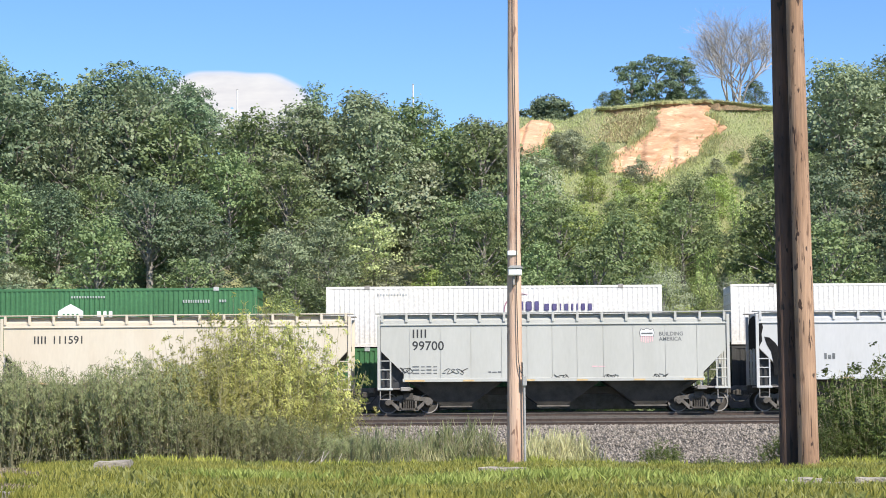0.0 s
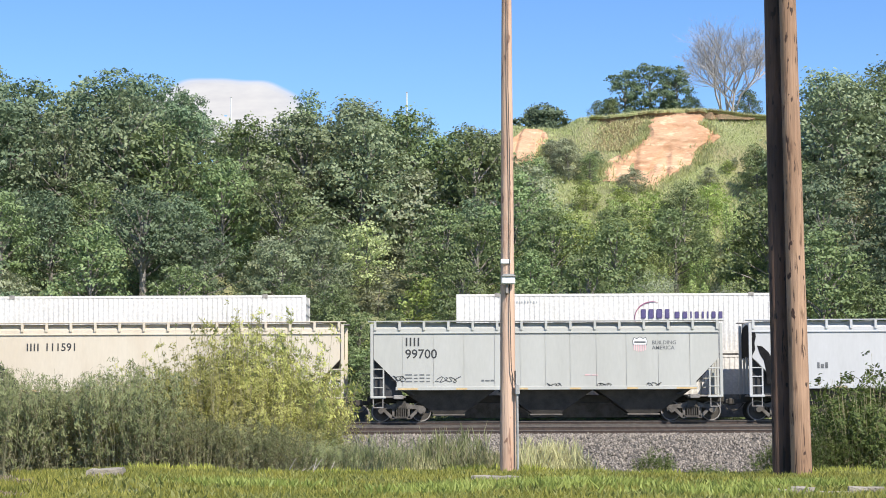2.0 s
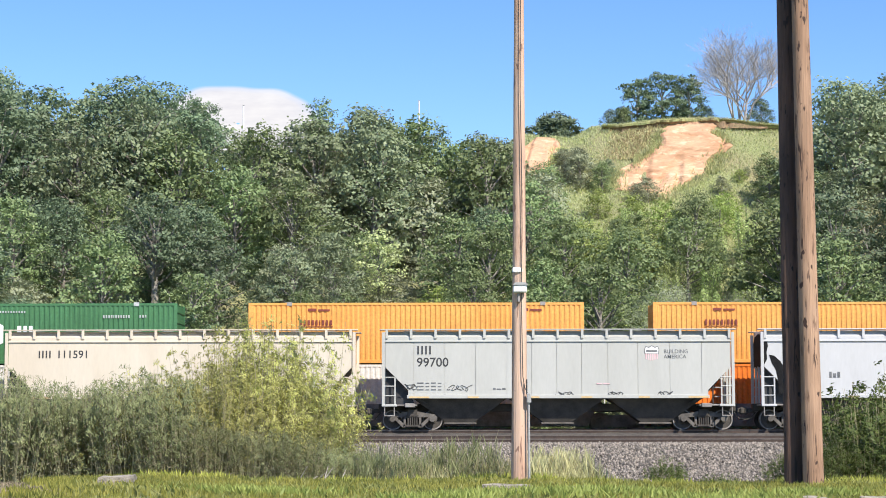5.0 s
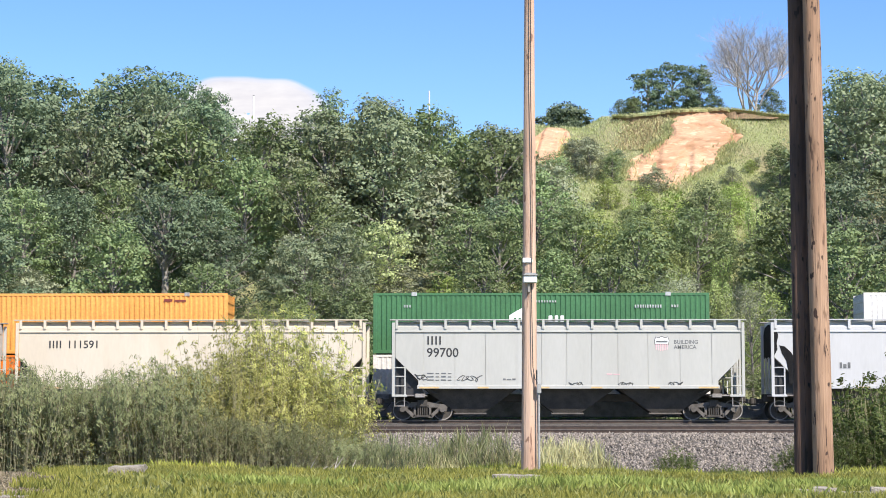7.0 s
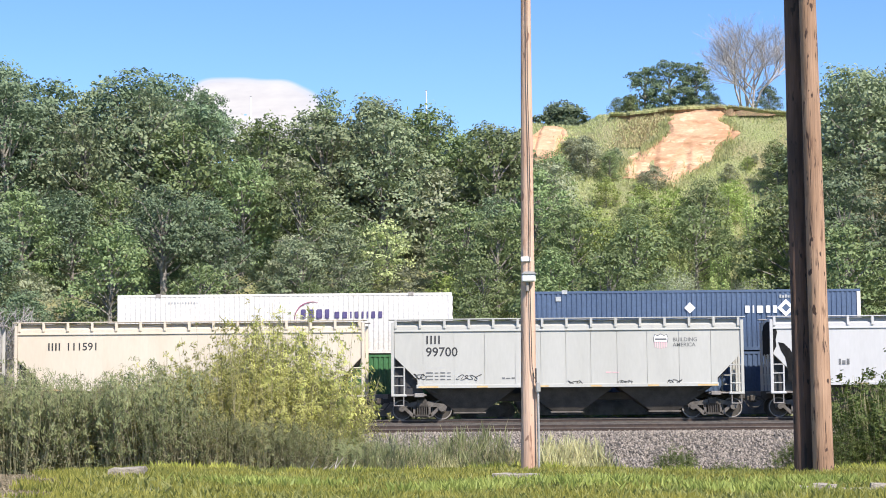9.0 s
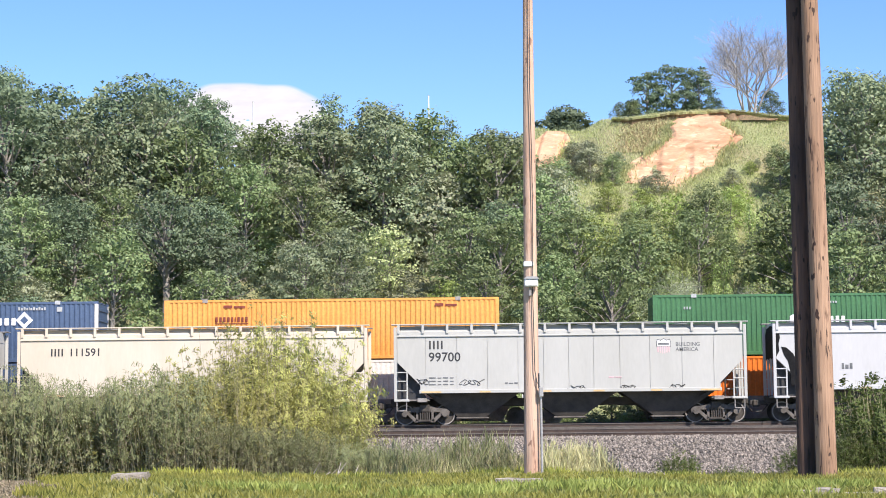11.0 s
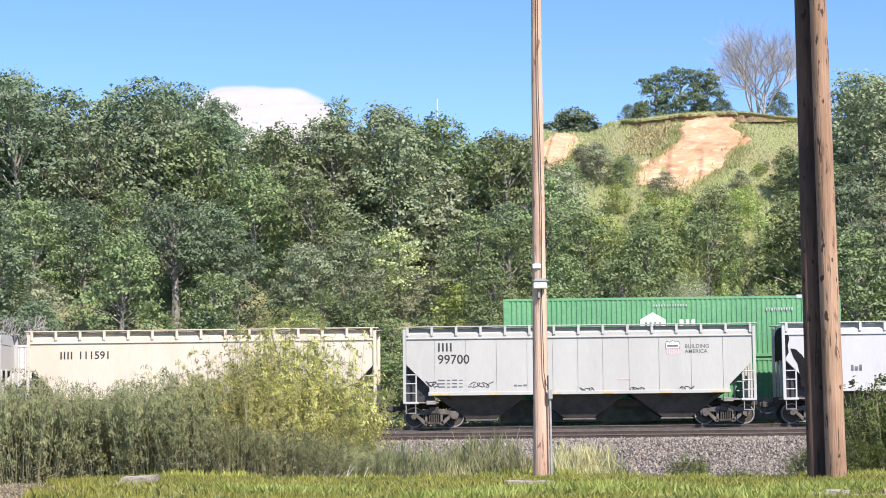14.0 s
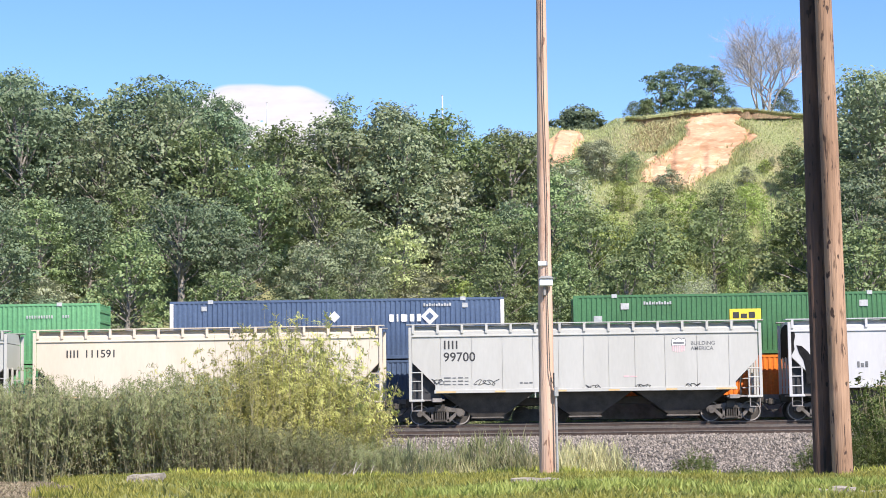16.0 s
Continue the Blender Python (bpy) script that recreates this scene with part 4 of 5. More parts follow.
def bare_tree(height, width, seed, forks=5, label="leafless pale grey tree on the crest of the scarp"):
    """A leafless tree: limbs that fork four times into fine twigs."""
    rnd = random.Random(seed)
    tree = thing("bare_tree", label, "tree")
    bm = bmesh.new()
    fine = bmesh.new()

    def grow(p, d, length, r, depth):
        q = p + d * length * 0.5 + Vector((rnd.uniform(-1, 1), rnd.uniform(-1, 1), rnd.uniform(-0.4, 0.6))) * length * 0.08
        e = q + d * length * 0.5
        tube(bm if depth > 2 else fine, [p, q, e], [r, r * 0.8, r * 0.6], 5 if depth > 2 else 3)
        if depth:
            for k in range(3 if 1 < depth < 4 else 4):
                side = Vector((rnd.uniform(-1, 1) * width / height * 1.05, rnd.uniform(-0.8, 0.8), rnd.uniform(-0.3, 0.6)))
                grow(e if k else q, (d * 0.8 + side * 0.85).normalized(), length * rnd.uniform(0.52, 0.84), r * 0.56, depth - 1)
    for k in range(4):
        grow(Vector((k * 0.12 - 0.2, 0, -0.3)), Vector(((k - 1.5) * 0.22, rnd.uniform(-0.2, 0.2), 1)).normalized(), height * 0.30, 0.095, forks)
    part("trunk", bm, M_ASH, tree)
    tagged(part("twig", fine, M_ASH, tree), kind="stuff")
    return tree


def plant(proto, x, y, turn=0.0, grow=1.0, sink=0.0, used=set()):
    """Sets the prototype itself down first, then copies of it."""
    m = pose(x, y, float(land(np.array(x), np.array(y))) - sink, 0, 0, turn)
    if proto.name not in used:
        used.add(proto.name)
        proto.matrix_basis = m
        ob = proto
    else:
        ob = copy_thing(proto, m)
    ob.scale = (grow, grow, grow)
    return ob


KINDS = {
    "oak": [make_tree("broadleaf_tree", "dark green broadleaf tree on the hillside", "oak", h, w, k, n) for h, w, k, n in ((7.5, 5.4, 1, 30), (6.2, 5.0, 2, 26), (8.4, 5.2, 3, 32))],
    "elm": [make_tree("broadleaf_tree", "mid-green leafy tree on the hillside", "elm", h, w, k, n) for h, w, k, n in ((6.8, 5.0, 4, 28), (5.6, 4.4, 5, 24), (7.6, 4.8, 6, 30))],
    "olive": [make_tree("olive_bush", "silvery grey-green bush on the hillside", "olive", h, w, k, n, 0.08, 0.1) for h, w, k, n in ((4.6, 4.2, 7, 22), (3.4, 3.4, 8, 18))],
    "grey": [make_tree("grey_leaved_tree", "pale grey-green broadleaf tree on the hillside", "grey", h, w, k, n) for h, w, k, n in ((6.8, 5.2, 17, 28), (5.8, 4.6, 18, 24))],
    "lime": [make_tree("green_bush", "bright green bush at the foot of the slope", "lime", h, w, k, n, 0.07, 0.08, category="bush") for h, w, k, n in ((4.2, 3.8, 9, 20), (3.2, 3.4, 10, 18))],
    "dry": [make_tree("brown_bush", "half-dry brownish bush on the hillside", "dry", h, w, k, n, 0.08, 0.15, 24, 0.15, category="bush") for h, w, k, n in ((5.2, 4.0, 11, 20),)],
    "silver": [make_tree("silver_bush", "feathery silver-green bush behind the railway", "olive", 7.2, 5.6, 71, 24, 0.08, 0.12, 62, 0.115, 0.34, category="bush")],
    "young": [make_tree("young_tree", "feathery yellow-green young tree behind the railway", "lime", 6.2, 4.6, 72, 22, 0.08, 0.12, 62, 0.12, 0.34)],
}


def sapling(height, width, shoots, seed):
    """A clump of upright whippy shoots, each a narrow feather of leaves."""
    rnd = np.random.RandomState(seed)
    tree = thing("sapling", "feathery light green sapling on the open slope", "tree", "saplings on the open slope")
    bm = bmesh.new()
    spots, ways = [], []
    for _ in range(shoots):
        q, r = rnd.rand() * 6.283, width * 0.5 * math.sqrt(rnd.rand())
        h = height * rnd.uniform(0.55, 1.0)
        base = np.array((math.cos(q) * r * 0.4, math.sin(q) * r * 0.4, -0.3))
        tip = np.array((math.cos(q) * r + rnd.normal() * 0.1, math.sin(q) * r + rnd.normal() * 0.1, h))
        tube(bm, [tuple(base), tuple(tip)], [0.025, 0.006], 4)
        n = int(60 * h)
        u = rnd.beta(1.6, 1.1, n)[:, None]
        spread = 0.30 * np.sin(np.pi * np.clip(1.02 - u, 0, 1)) ** 0.7 + 0.03
        out = rnd.normal(size=(n, 3)) * np.array((1, 1, 0.6))
        spots.append(base + (tip - base) * u + out * spread * 0.62)
        ways.append(out * 0.6 + np.array((0, -0.25, 0.55)))
    tagged(part("stem", bm, M_BARK, tree), kind="stuff")
    v, f = leaf_quads(np.concatenate(spots), 0.15, rnd, 0.42, 0.8, face=np.concatenate(ways))
    part("crown", fast_mesh("crown", v, f, M_LEAF["sapling"]), None, tree)
    tree["tall"] = float(v[:, 2].max())
    return tree


KINDS["sapling"] = [sapling(4.2, 2.2, 11, 91), sapling(3.4, 1.8, 9, 92)]


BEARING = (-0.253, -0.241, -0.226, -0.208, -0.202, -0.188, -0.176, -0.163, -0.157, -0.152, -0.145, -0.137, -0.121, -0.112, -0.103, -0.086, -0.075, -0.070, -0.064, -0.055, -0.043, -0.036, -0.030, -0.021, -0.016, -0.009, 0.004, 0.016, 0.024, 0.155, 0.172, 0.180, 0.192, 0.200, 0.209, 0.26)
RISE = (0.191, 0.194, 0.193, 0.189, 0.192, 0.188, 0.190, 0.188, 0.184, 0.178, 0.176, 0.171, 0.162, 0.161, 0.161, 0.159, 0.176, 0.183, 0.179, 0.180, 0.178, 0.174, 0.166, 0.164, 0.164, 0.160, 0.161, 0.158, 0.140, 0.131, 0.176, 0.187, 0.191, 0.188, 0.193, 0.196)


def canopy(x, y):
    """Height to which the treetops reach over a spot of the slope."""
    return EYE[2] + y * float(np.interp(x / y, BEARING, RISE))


def wooded_slope():
    rnd = random.Random(4)
    spots = []
    for row, y in enumerate((100.5, 103.5, 107, 110.5, 114.5, 118.5, 122.5, 126.5, 130.0, 133.0)):
        half = y * 0.245
        x = -half - 3 + (row % 2) * 1.7
        while x < half + 4:
            px, py = x + rnd.uniform(-1, 1), y + rnd.uniform(-1.2, 1.2)
            if py < 106.5 and (px < -7 or row == 0):
                x += 3.3
                continue
            if math.hypot(px + 18.3, (py - 109.5) * 0.8) < 2.6:
                x += 2.0
                continue
            open_ground = 2.0 < px < 22.5 and (py > 123 or (px > 7 and py > 116.5))
            if not open_ground:
                spots.append((px, py))
            x += rnd.uniform(3.2, 4.3)
    for x, y in spots:
        b = x / y
        if b > 0.185:
            kind = rnd.choice(("grey", "elm", "grey", "olive") if y > 119 else ("elm", "oak", "oak", "oak", "dry") if y > 105 else ("oak", "elm"))
        elif b > 0.02:
            kind = rnd.choice(("lime", "sapling", "sapling", "lime", "elm") if b > 0.06 else ("elm", "lime", "elm", "olive"))
        elif b > -0.05:
            kind = rnd.choice(("lime", "lime", "elm") if y < 112 else ("olive", "dry", "elm", "oak") if y < 124 else ("oak", "elm", "grey"))
        elif b > -0.13:
            kind = rnd.choice(("elm", "grey", "elm", "olive") if y < 118 else ("elm", "grey", "elm", "elm", "olive"))
        else:
            kind = rnd.choice(("oak", "elm", "oak", "elm", "olive") if y < 116 else ("grey", "grey", "elm", "oak") if y < 125 else ("oak", "grey", "oak"))
        proto = rnd.choice(KINDS[kind])
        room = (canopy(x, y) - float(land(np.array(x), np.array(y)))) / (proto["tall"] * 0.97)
        grow = rnd.uniform(0.78, 1.12)
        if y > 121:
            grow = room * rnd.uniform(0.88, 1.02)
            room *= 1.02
        if y < 113 and -10 < x < 4:
            grow *= 0.8
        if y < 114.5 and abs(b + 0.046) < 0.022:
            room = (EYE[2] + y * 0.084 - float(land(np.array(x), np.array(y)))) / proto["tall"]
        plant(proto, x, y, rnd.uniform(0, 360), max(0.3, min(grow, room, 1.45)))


wooded_slope()
CLIFF_OAK = make_tree("cliff_oak", "dark green spreading oak on the crest of the scarp", "crest", 3.9, 3.3, 21, 20, 0.10, 0.0, 105, 0.17, lump=(0.10, 0.17))
for x, y, turn, g in ((12.1, 136.2, 0, 0.98), (13.9, 136.6, 130, 1.06), (15.8, 136.3, 220, 0.96), (10.9, 135.9, 60, 0.48), (14.8, 135.8, 300, 0.6)):
    plant(CLIFF_OAK, x, y, turn, g)
plant(make_tree("round_bush", "dark green rounded bush on the crest", "crest", 2.2, 3.4, 22, 24, 0.07, 0.0, 110, category="bush"), 6.1, 136.5, 0, 1.16, 0.55)
BARE = bare_tree(6.6, 4.6, 3, 6)
plant(BARE, 19.6, 136.5, 0, 1.27)
BRUSH = bare_tree(4.2, 3.6, 8, 4, "bare tan brushwood among the hillside trees")
for x, y, g in ((-12.6, 128.5, 1.0), (-11.0, 129.0, 0.9), (-13.8, 129.5, 0.85), (3.0, 121.5, 0.8), (7.5, 117.5, 0.7), (-21.5, 121, 0.9), (0.5, 124, 0.8)):
    plant(BRUSH, x, y, x * 50, g)
for x, y, kind, g in ((-9.9, 100.2, "young", 1.0), (-11.2, 101.0, "young", 0.85), (10.2, 100.5, "silver", 1.0), (14.3, 100.8, "silver", 0.9)):
    plant(KINDS[kind][0], x, y, x * 40, g)
for k in range(16):
    plant(KINDS[("olive", "elm")[k % 2]][1], -5.5 + k * 1.35, 98.7 + 0.5 * math.sin(k * 2.1), k * 71, 0.55 + 0.1 * math.sin(k * 1.3), 0.5)
for x, y, g in ((-7.2, 101.5, 0.85), (-6.0, 102.6, 1.0), (-5.0, 101.2, 0.9), (-4.0, 102.4, 1.05), (-3.0, 101.4, 0.85), (-5.4, 105.0, 1.1), (-3.9, 106.0, 1.0), (-6.6, 106.0, 1.1)):
    plant(KINDS["elm"][1], x, y, x * 61, g * 0.6)
for k, x in enumerate((-27.5, -25.0, -22.8, -21.0, -15.6, -13.6, -11.6, -9.6, -7.8)):
    plant(KINDS[("elm", "oak", "lime")[k % 3]][1], x, 104.5 + 1.2 * math.sin(k * 1.9), k * 67, 0.62 + 0.1 * math.sin(k * 2.3), 0.3)
plant(BRUSH, -25.4, 100.4, 20, 1.75)
plant(BRUSH, -26.6, 101.2, 140, 1.7)
for x, y, turn, g in ((-13.6, 134.5, 30, 1.85), (-12.3, 135.0, 200, 1.95), (-11.3, 134.4, 90, 1.85)):
    plant(BRUSH, x, y, turn, g)
plant(make_tree("ridge_tree", "dark green tree rising above the ridge", "oak", 9.4, 3.6, 81, 24), -9.7, 134.0)
plant(make_tree("ridge_tree", "mid-green tree rising above the ridge", "elm", 8.8, 3.8, 82, 24), -7.6, 134.5)
plant(make_tree("trunked_tree", "dark green tree with a clear pale trunk at the slope's foot", "oak", 8.0, 5.6, 61, 20, 0.24, 0.5), -18.3, 111.5)
for x, y, g in ((-7.7, 126.0, 1.45), (-6.6, 127.5, 1.2), (-8.6, 127.5, 1.4)):
    plant(KINDS["dry"][0], x, y, x * 31, g)


# ---- the poles ----
def utility_pole(name, label, x, y, z, top, r0, r1, lean, wood, group=""):
    pole = thing(name, label, "utility pole", group, (x, y, z))
    bm = bmesh.new()
    n, seg = 40, 20
    rings = []
    for k in range(n + 1):
        u = k / n
        h = -0.5 + u * (top + 0.5)
        r = r0 + (r1 - r0) * u
        rings.append([bm.verts.new((lean * h + math.cos(q) * (r + 0.006 * noise.noise((math.cos(q) * 3, math.sin(q) * 3, h * 0.7 + x))), math.sin(q) * (r + 0.006 * noise.noise((math.sin(q) * 3, math.cos(q) * 3, h * 0.7))), h)) for q in (2 * math.pi * i / seg for i in range(seg))])
    for u, v in zip(rings, rings[1:]):
        for i in range(seg):
            bm.faces.new((u[i], u[(i + 1) % seg], v[(i + 1) % seg], v[i]))
    bm.faces.new(rings[-1])
    ob = part("shaft", bm, wood, pole)
    ob.data.shade_smooth()
    return pole


slim = utility_pole("utility_pole", "weathered tan wooden utility pole standing in the grass", 0.80, 31.0, 0.0, 11.0, 0.135, 0.06, 0.004, M_POLE)
left_pole = utility_pole("utility_pole", "wooden pole, its wood darkened for shade, standing close beside another", 5.19, 31.0, -0.1, 11.5, 0.155, 0.125, -0.001, M_POLE_DARK, "pair of dark poles")
right_pole = utility_pole("utility_pole", "brown stained wooden pole with deep checks", 5.447, 30.7, -0.1, 11.5, 0.168, 0.12, -0.009, M_POLE_BROWN, "pair of dark poles")


# ---- fittings on the slim pole ----
def pole_fittings():
    y = -0.15
    lamp = part("junction_box", boxed(-0.09, 0.13, y - 0.10, y + 0.03, 3.05, 3.17, bevel=0.015), M_WHITE, slim, "small white junction box")
    part("hood", slab_of([(-0.10, 3.17), (-0.05, 3.21), (0.10, 3.21), (0.15, 3.17)], 0.16, "y", y - 0.12), M_PVC, lamp)
    part("bracket", boxed(-0.02, 0.02, y - 0.04, y + 0.06, 2.90, 3.06, bevel=0.006), M_CAST, lamp)
    part("upper_clamp", boxed(-0.10, 0.06, y + 0.01, y + 0.05, 3.38, 3.46, bevel=0.012), M_WHITE, slim, "white clamp")
    bm = bmesh.new()
    pts = [(0.05, y + 0.03, 11.0)] + [(0.05 + 0.012 * math.sin(k * 1.7), y + 0.03 - 0.004 * k, 9.6 - k * 1.1) for k in range(7)] + [(0.06, y - 0.01, 1.7), (0.09, y - 0.01, 1.52), (0.15, y, 1.42)]
    tube(bm, pts, 0.008, 6)
    part("cable", bm, M_CABLE, slim, "black cable")
    part("elbow_box", boxed(0.12, 0.19, y - 0.05, y + 0.05, 1.28, 1.44, bevel=0.01), M_PVC, slim)
    bm = bmesh.new()
    tube(bm, [(0.155, y, -0.2), (0.15, y, 1.30)], 0.02, 10)
    part("conduit", bm, M_PVC, slim, "grey plastic conduit")
    bm = bmesh.new()
    tube(bm, [(0.12, y - 0.01, 1.42), (0.12, y - 0.01, 1.66)], 0.014, 6)
    part("stub_pipe", bm, M_CABLE, slim)


pole_fittings()


# ---- the lawn and the weeds in front ----
def blades(name, label, material, spots, height, width, rnd, lean=0.35, category="grass"):
    """Narrow blades as one mass."""
    n = len(spots)
    h = height * rnd.uniform(0.5, 1.25, n)
    q = rnd.uniform(0, 6.283, n)
    off = np.stack([np.cos(q), np.sin(q)], 1) * (h * lean * rnd.uniform(0.1, 1.0, n))[:, None]
    tip = spots + np.concatenate([off, h[:, None]], 1)
    mid = spots + np.concatenate([off * 0.35, (h * 0.55)[:, None]], 1)
    p = rnd.uniform(-0.9, 0.9, n)
    side = np.stack([np.cos(p), np.sin(p), np.zeros(n)], 1) * (width * rnd.uniform(0.6, 1.3, n))[:, None]
    v = np.stack([spots, mid + side * 0.5, tip, mid - side * 0.5], 1).reshape(-1, 3)
    ob = new(name, fast_mesh(name, v, np.arange(4 * n).reshape(-1, 4), material))
    return tagged(ob, label, category, kind="stuff")


def lawn():
    rnd = np.random.RandomState(2)
    n = 120000
    y = rnd.uniform(17.6, 33.6, n)
    x = rnd.uniform(-1, 1, n) * (y * 0.25 + 0.9)
    tuft = np.sin(x * 5.1 + 1.3 * np.sin(y * 2.3)) * np.sin(y * 4.3 + x * 1.1) + np.sin(x * 1.3 + y * 0.7)
    keep = (tuft > -1.0 + 0.9 * rnd.rand(n)) & ~(x < -y * 0.205 - 0.5 + 0.4 * np.sin(y * 2.1)) & ~((x > 3.5) & (y > 20.6) & (y < 22.5) & (rnd.rand(n) < 0.55))
    x, y = x[keep], y[keep]
    z = land(x, y) - 0.01
    blades("lawn", "bright yellow-green mown grass growing in uneven tufts", M_GRASS, np.stack([x, y, z], 1), 0.14, 0.021, rnd, 0.5)
    n = 26000
    y = rnd.uniform(17.6, 33.4, n)
    x = rnd.uniform(-0.205, 0.26, n) * y
    clump = np.sin(x * 3.1 + 2 * np.sin(y * 1.3)) + np.sin(y * 3.7 + x)
    x, y = x[clump > -0.2], y[clump > -0.2]
    blades("lawn_weeds", "broad-leaved weeds in pale green patches of the lawn", M_CLOVER, np.stack([x, y, land(x, y) + 0.01], 1), 0.12, 0.04, rnd, 1.1)
    tall = []
    for cx, cy, rx, ry in ((0.9, 23.2, 0.9, 0.7), (1.9, 24.3, 0.8, 0.6), (-0.3, 21.6, 0.7, 0.6), (2.9, 21.6, 0.8, 0.5), (-2.6, 24.6, 0.9, 0.5), (4.4, 25.5, 0.9, 0.6)):
        q = rnd.normal(size=(1100, 2)) * (rx * 0.5, ry * 0.5) + (cx, cy)
        tall.append(np.stack([q[:, 0], q[:, 1], land(q[:, 0], q[:, 1]) - 0.01], 1))
    blades("lawn_clumps", "darker green coarse clumps in the lawn", M_COARSE, np.concatenate(tall), 0.19, 0.035, rnd, 0.8)
    n = 9000
    y = rnd.uniform(31.2, 33.9, n)
    x = rnd.uniform(-0.19, 0.26, n) * y
    rough = np.sin(x * 2.3) + np.sin(x * 5.9 + 1.0) + np.sin(y * 3.0 + x)
    x, y = x[rough > 0.1], y[rough > 0.1]
    blades("lawn_fringe", "long unmown grass along the lawn's far edge", M_GRASS, np.stack([x, y, land(x, y) - 0.01], 1), 0.19, 0.022, rnd, 0.6)
    n = 9000
    y = rnd.uniform(19, 34, n)
    x = -y * rnd.uniform(0.20, 0.29, n)
    blades("dead_grass", "brown leaf litter and dead grass beside the lawn", M_LITTER, np.stack([x, y, land(x, y)], 1), 0.05, 0.02, rnd, 1.6)


lawn()


def rubble(name, label, x, y, w, d, h, seed, material=None, turn=0.0):
    """A weathered lump of stone or concrete, half sunk in the grass."""
    bm = bmesh.new()
    block(bm, -w / 2, w / 2, -d / 2, d / 2, -0.06, h)
    bmesh.ops.subdivide_edges(bm, edges=bm.edges[:], cuts=3, use_grid_fill=True)
    for v in bm.verts:
        k = 0.22 * min(h, d)
        v.co += Vector((noise.noise(v.co * 5 + Vector((seed, 0, 0))), noise.noise(v.co * 5 + Vector((0, seed, 0))), noise.noise(v.co * 6 + Vector((0, 0, seed))))) * k
    bmesh.ops.bevel(bm, geom=bm.edges[:], offset=0.004, segments=1, affect="EDGES")
    me = bpy.data.meshes.new(name)
    bm.to_mesh(me)
    bm.free()
    me.materials.append(material or M_STONE)
    ob = new(name, me)
    ob.matrix_basis = pose(x, y, float(land(np.array(x), np.array(y))), 0, 0, turn)
    tagged(ob, label, "stone")
    return ob


rubble("concrete_slab", "pale weathered concrete slab sunk in the grass", 0.50, 25.8, 0.66, 0.5, 0.14, 1)
rubble("concrete_slab", "pale weathered concrete slab half hidden by grass", 1.55, 25.9, 0.42, 0.4, 0.13, 2)
rubble("field_stone", "rounded pale grey stone lying in the grass", -4.95, 27.2, 0.48, 0.4, 0.19, 3)
rubble("field_stone", "small grey stone lying in the grass", -3.05, 23.5, 0.30, 0.25, 0.05, 4)
for k, (x, y, w, h) in enumerate(((3.66, 22.3, 0.30, 0.14), (3.98, 22.35, 0.26, 0.17), (4.32, 22.3, 0.34, 0.11), (4.72, 22.4, 0.40, 0.16), (5.10, 22.4, 0.30, 0.12), (5.48, 22.4, 0.42, 0.17), (5.92, 22.45, 0.38, 0.14), (6.35, 22.5, 0.46, 0.16), (4.2, 22.05, 0.22, 0.06), (5.3, 22.1, 0.26, 0.07))):
    rubble("broken_concrete", "broken lump of an old concrete kerb in the grass", x, y, w, 0.30, h, 10 + k, None, 7 * k - 30)


def weed(name, label, material, height, width, stems, per_stem, size, seed, slim=0.22, upright=0.0, stem_mat=None, plume=0.0, category="shrub", group="shrubs beside the lawn", spread=0.35, dome=0.45, even=(0.72, 1.08), husks=0, lift=2.5, rise=0.7):
    """Many upright stems from one root, with narrow leaves thickest towards the top."""
    rnd = np.random.RandomState(seed)
    plant_ob = thing(name, label, category, group)
    bm = bmesh.new()
    cents, ways, low = [], [], []
    for k in range(stems):
        r, q = width * 0.5 * math.sqrt(rnd.rand()), rnd.rand() * 6.283
        base = np.array((math.cos(q) * r * 0.75, math.sin(q) * r * 0.75, -0.25))
        h = height * (1 - dome * (r / (width * 0.5)) ** 2) * rnd.uniform(*even) * (1.13 if rnd.rand() < 0.06 else 1)
        tip = np.array((math.cos(q) * r * (1 + spread) + rnd.normal() * 0.08, math.sin(q) * r * (1 + spread) + rnd.normal() * 0.08, h))
        mid = (base + tip) / 2 + rnd.normal(size=3) * 0.05
        tube(bm, [base, mid, tip], [0.008, 0.006, 0.003], 3)
        sprigs = max(3, per_stem // 7)
        u = np.repeat(rnd.beta(lift, 1.1, sprigs), per_stem // sprigs)[:, None]
        c = base * (1 - u) ** 2 + 2 * mid * u * (1 - u) + tip * u * u
        aside = np.repeat(rnd.normal(size=(sprigs, 3)) * np.array((1, 1, 0.5)), per_stem // sprigs, 0)
        cents.append(c + aside * (0.055 + plume * (1 - u)) + rnd.normal(size=c.shape) * 0.035)
        ways.append(aside * 0.45 + np.array((math.cos(q) * r / width, math.sin(q) * r / width - 0.35, 0.7)))
        if husks:
            u = rnd.beta(1.5, 2.2, husks)[:, None]
            low.append(base * (1 - u) ** 2 + 2 * mid * u * (1 - u) + tip * u * u + rnd.normal(size=(husks, 3)) * 0.06)
    part("stem", bm, stem_mat or M_TWIG, plant_ob)
    plant_ob.children[0]["kind"] = "stuff"
    v, f = leaf_quads(np.concatenate(cents), size, rnd, slim, upright or rise, None if upright else np.concatenate(ways))
    part("foliage", fast_mesh("foliage", v, f, material), None, plant_ob)
    if husks:
        v, f = leaf_quads(np.concatenate(low), 0.085, rnd, 0.3, -0.4)
        part("withered_leaves", fast_mesh("withered_leaves", v, f, M_HUSK), None, plant_ob, "withered grey-brown lower leaves")
    return plant_ob


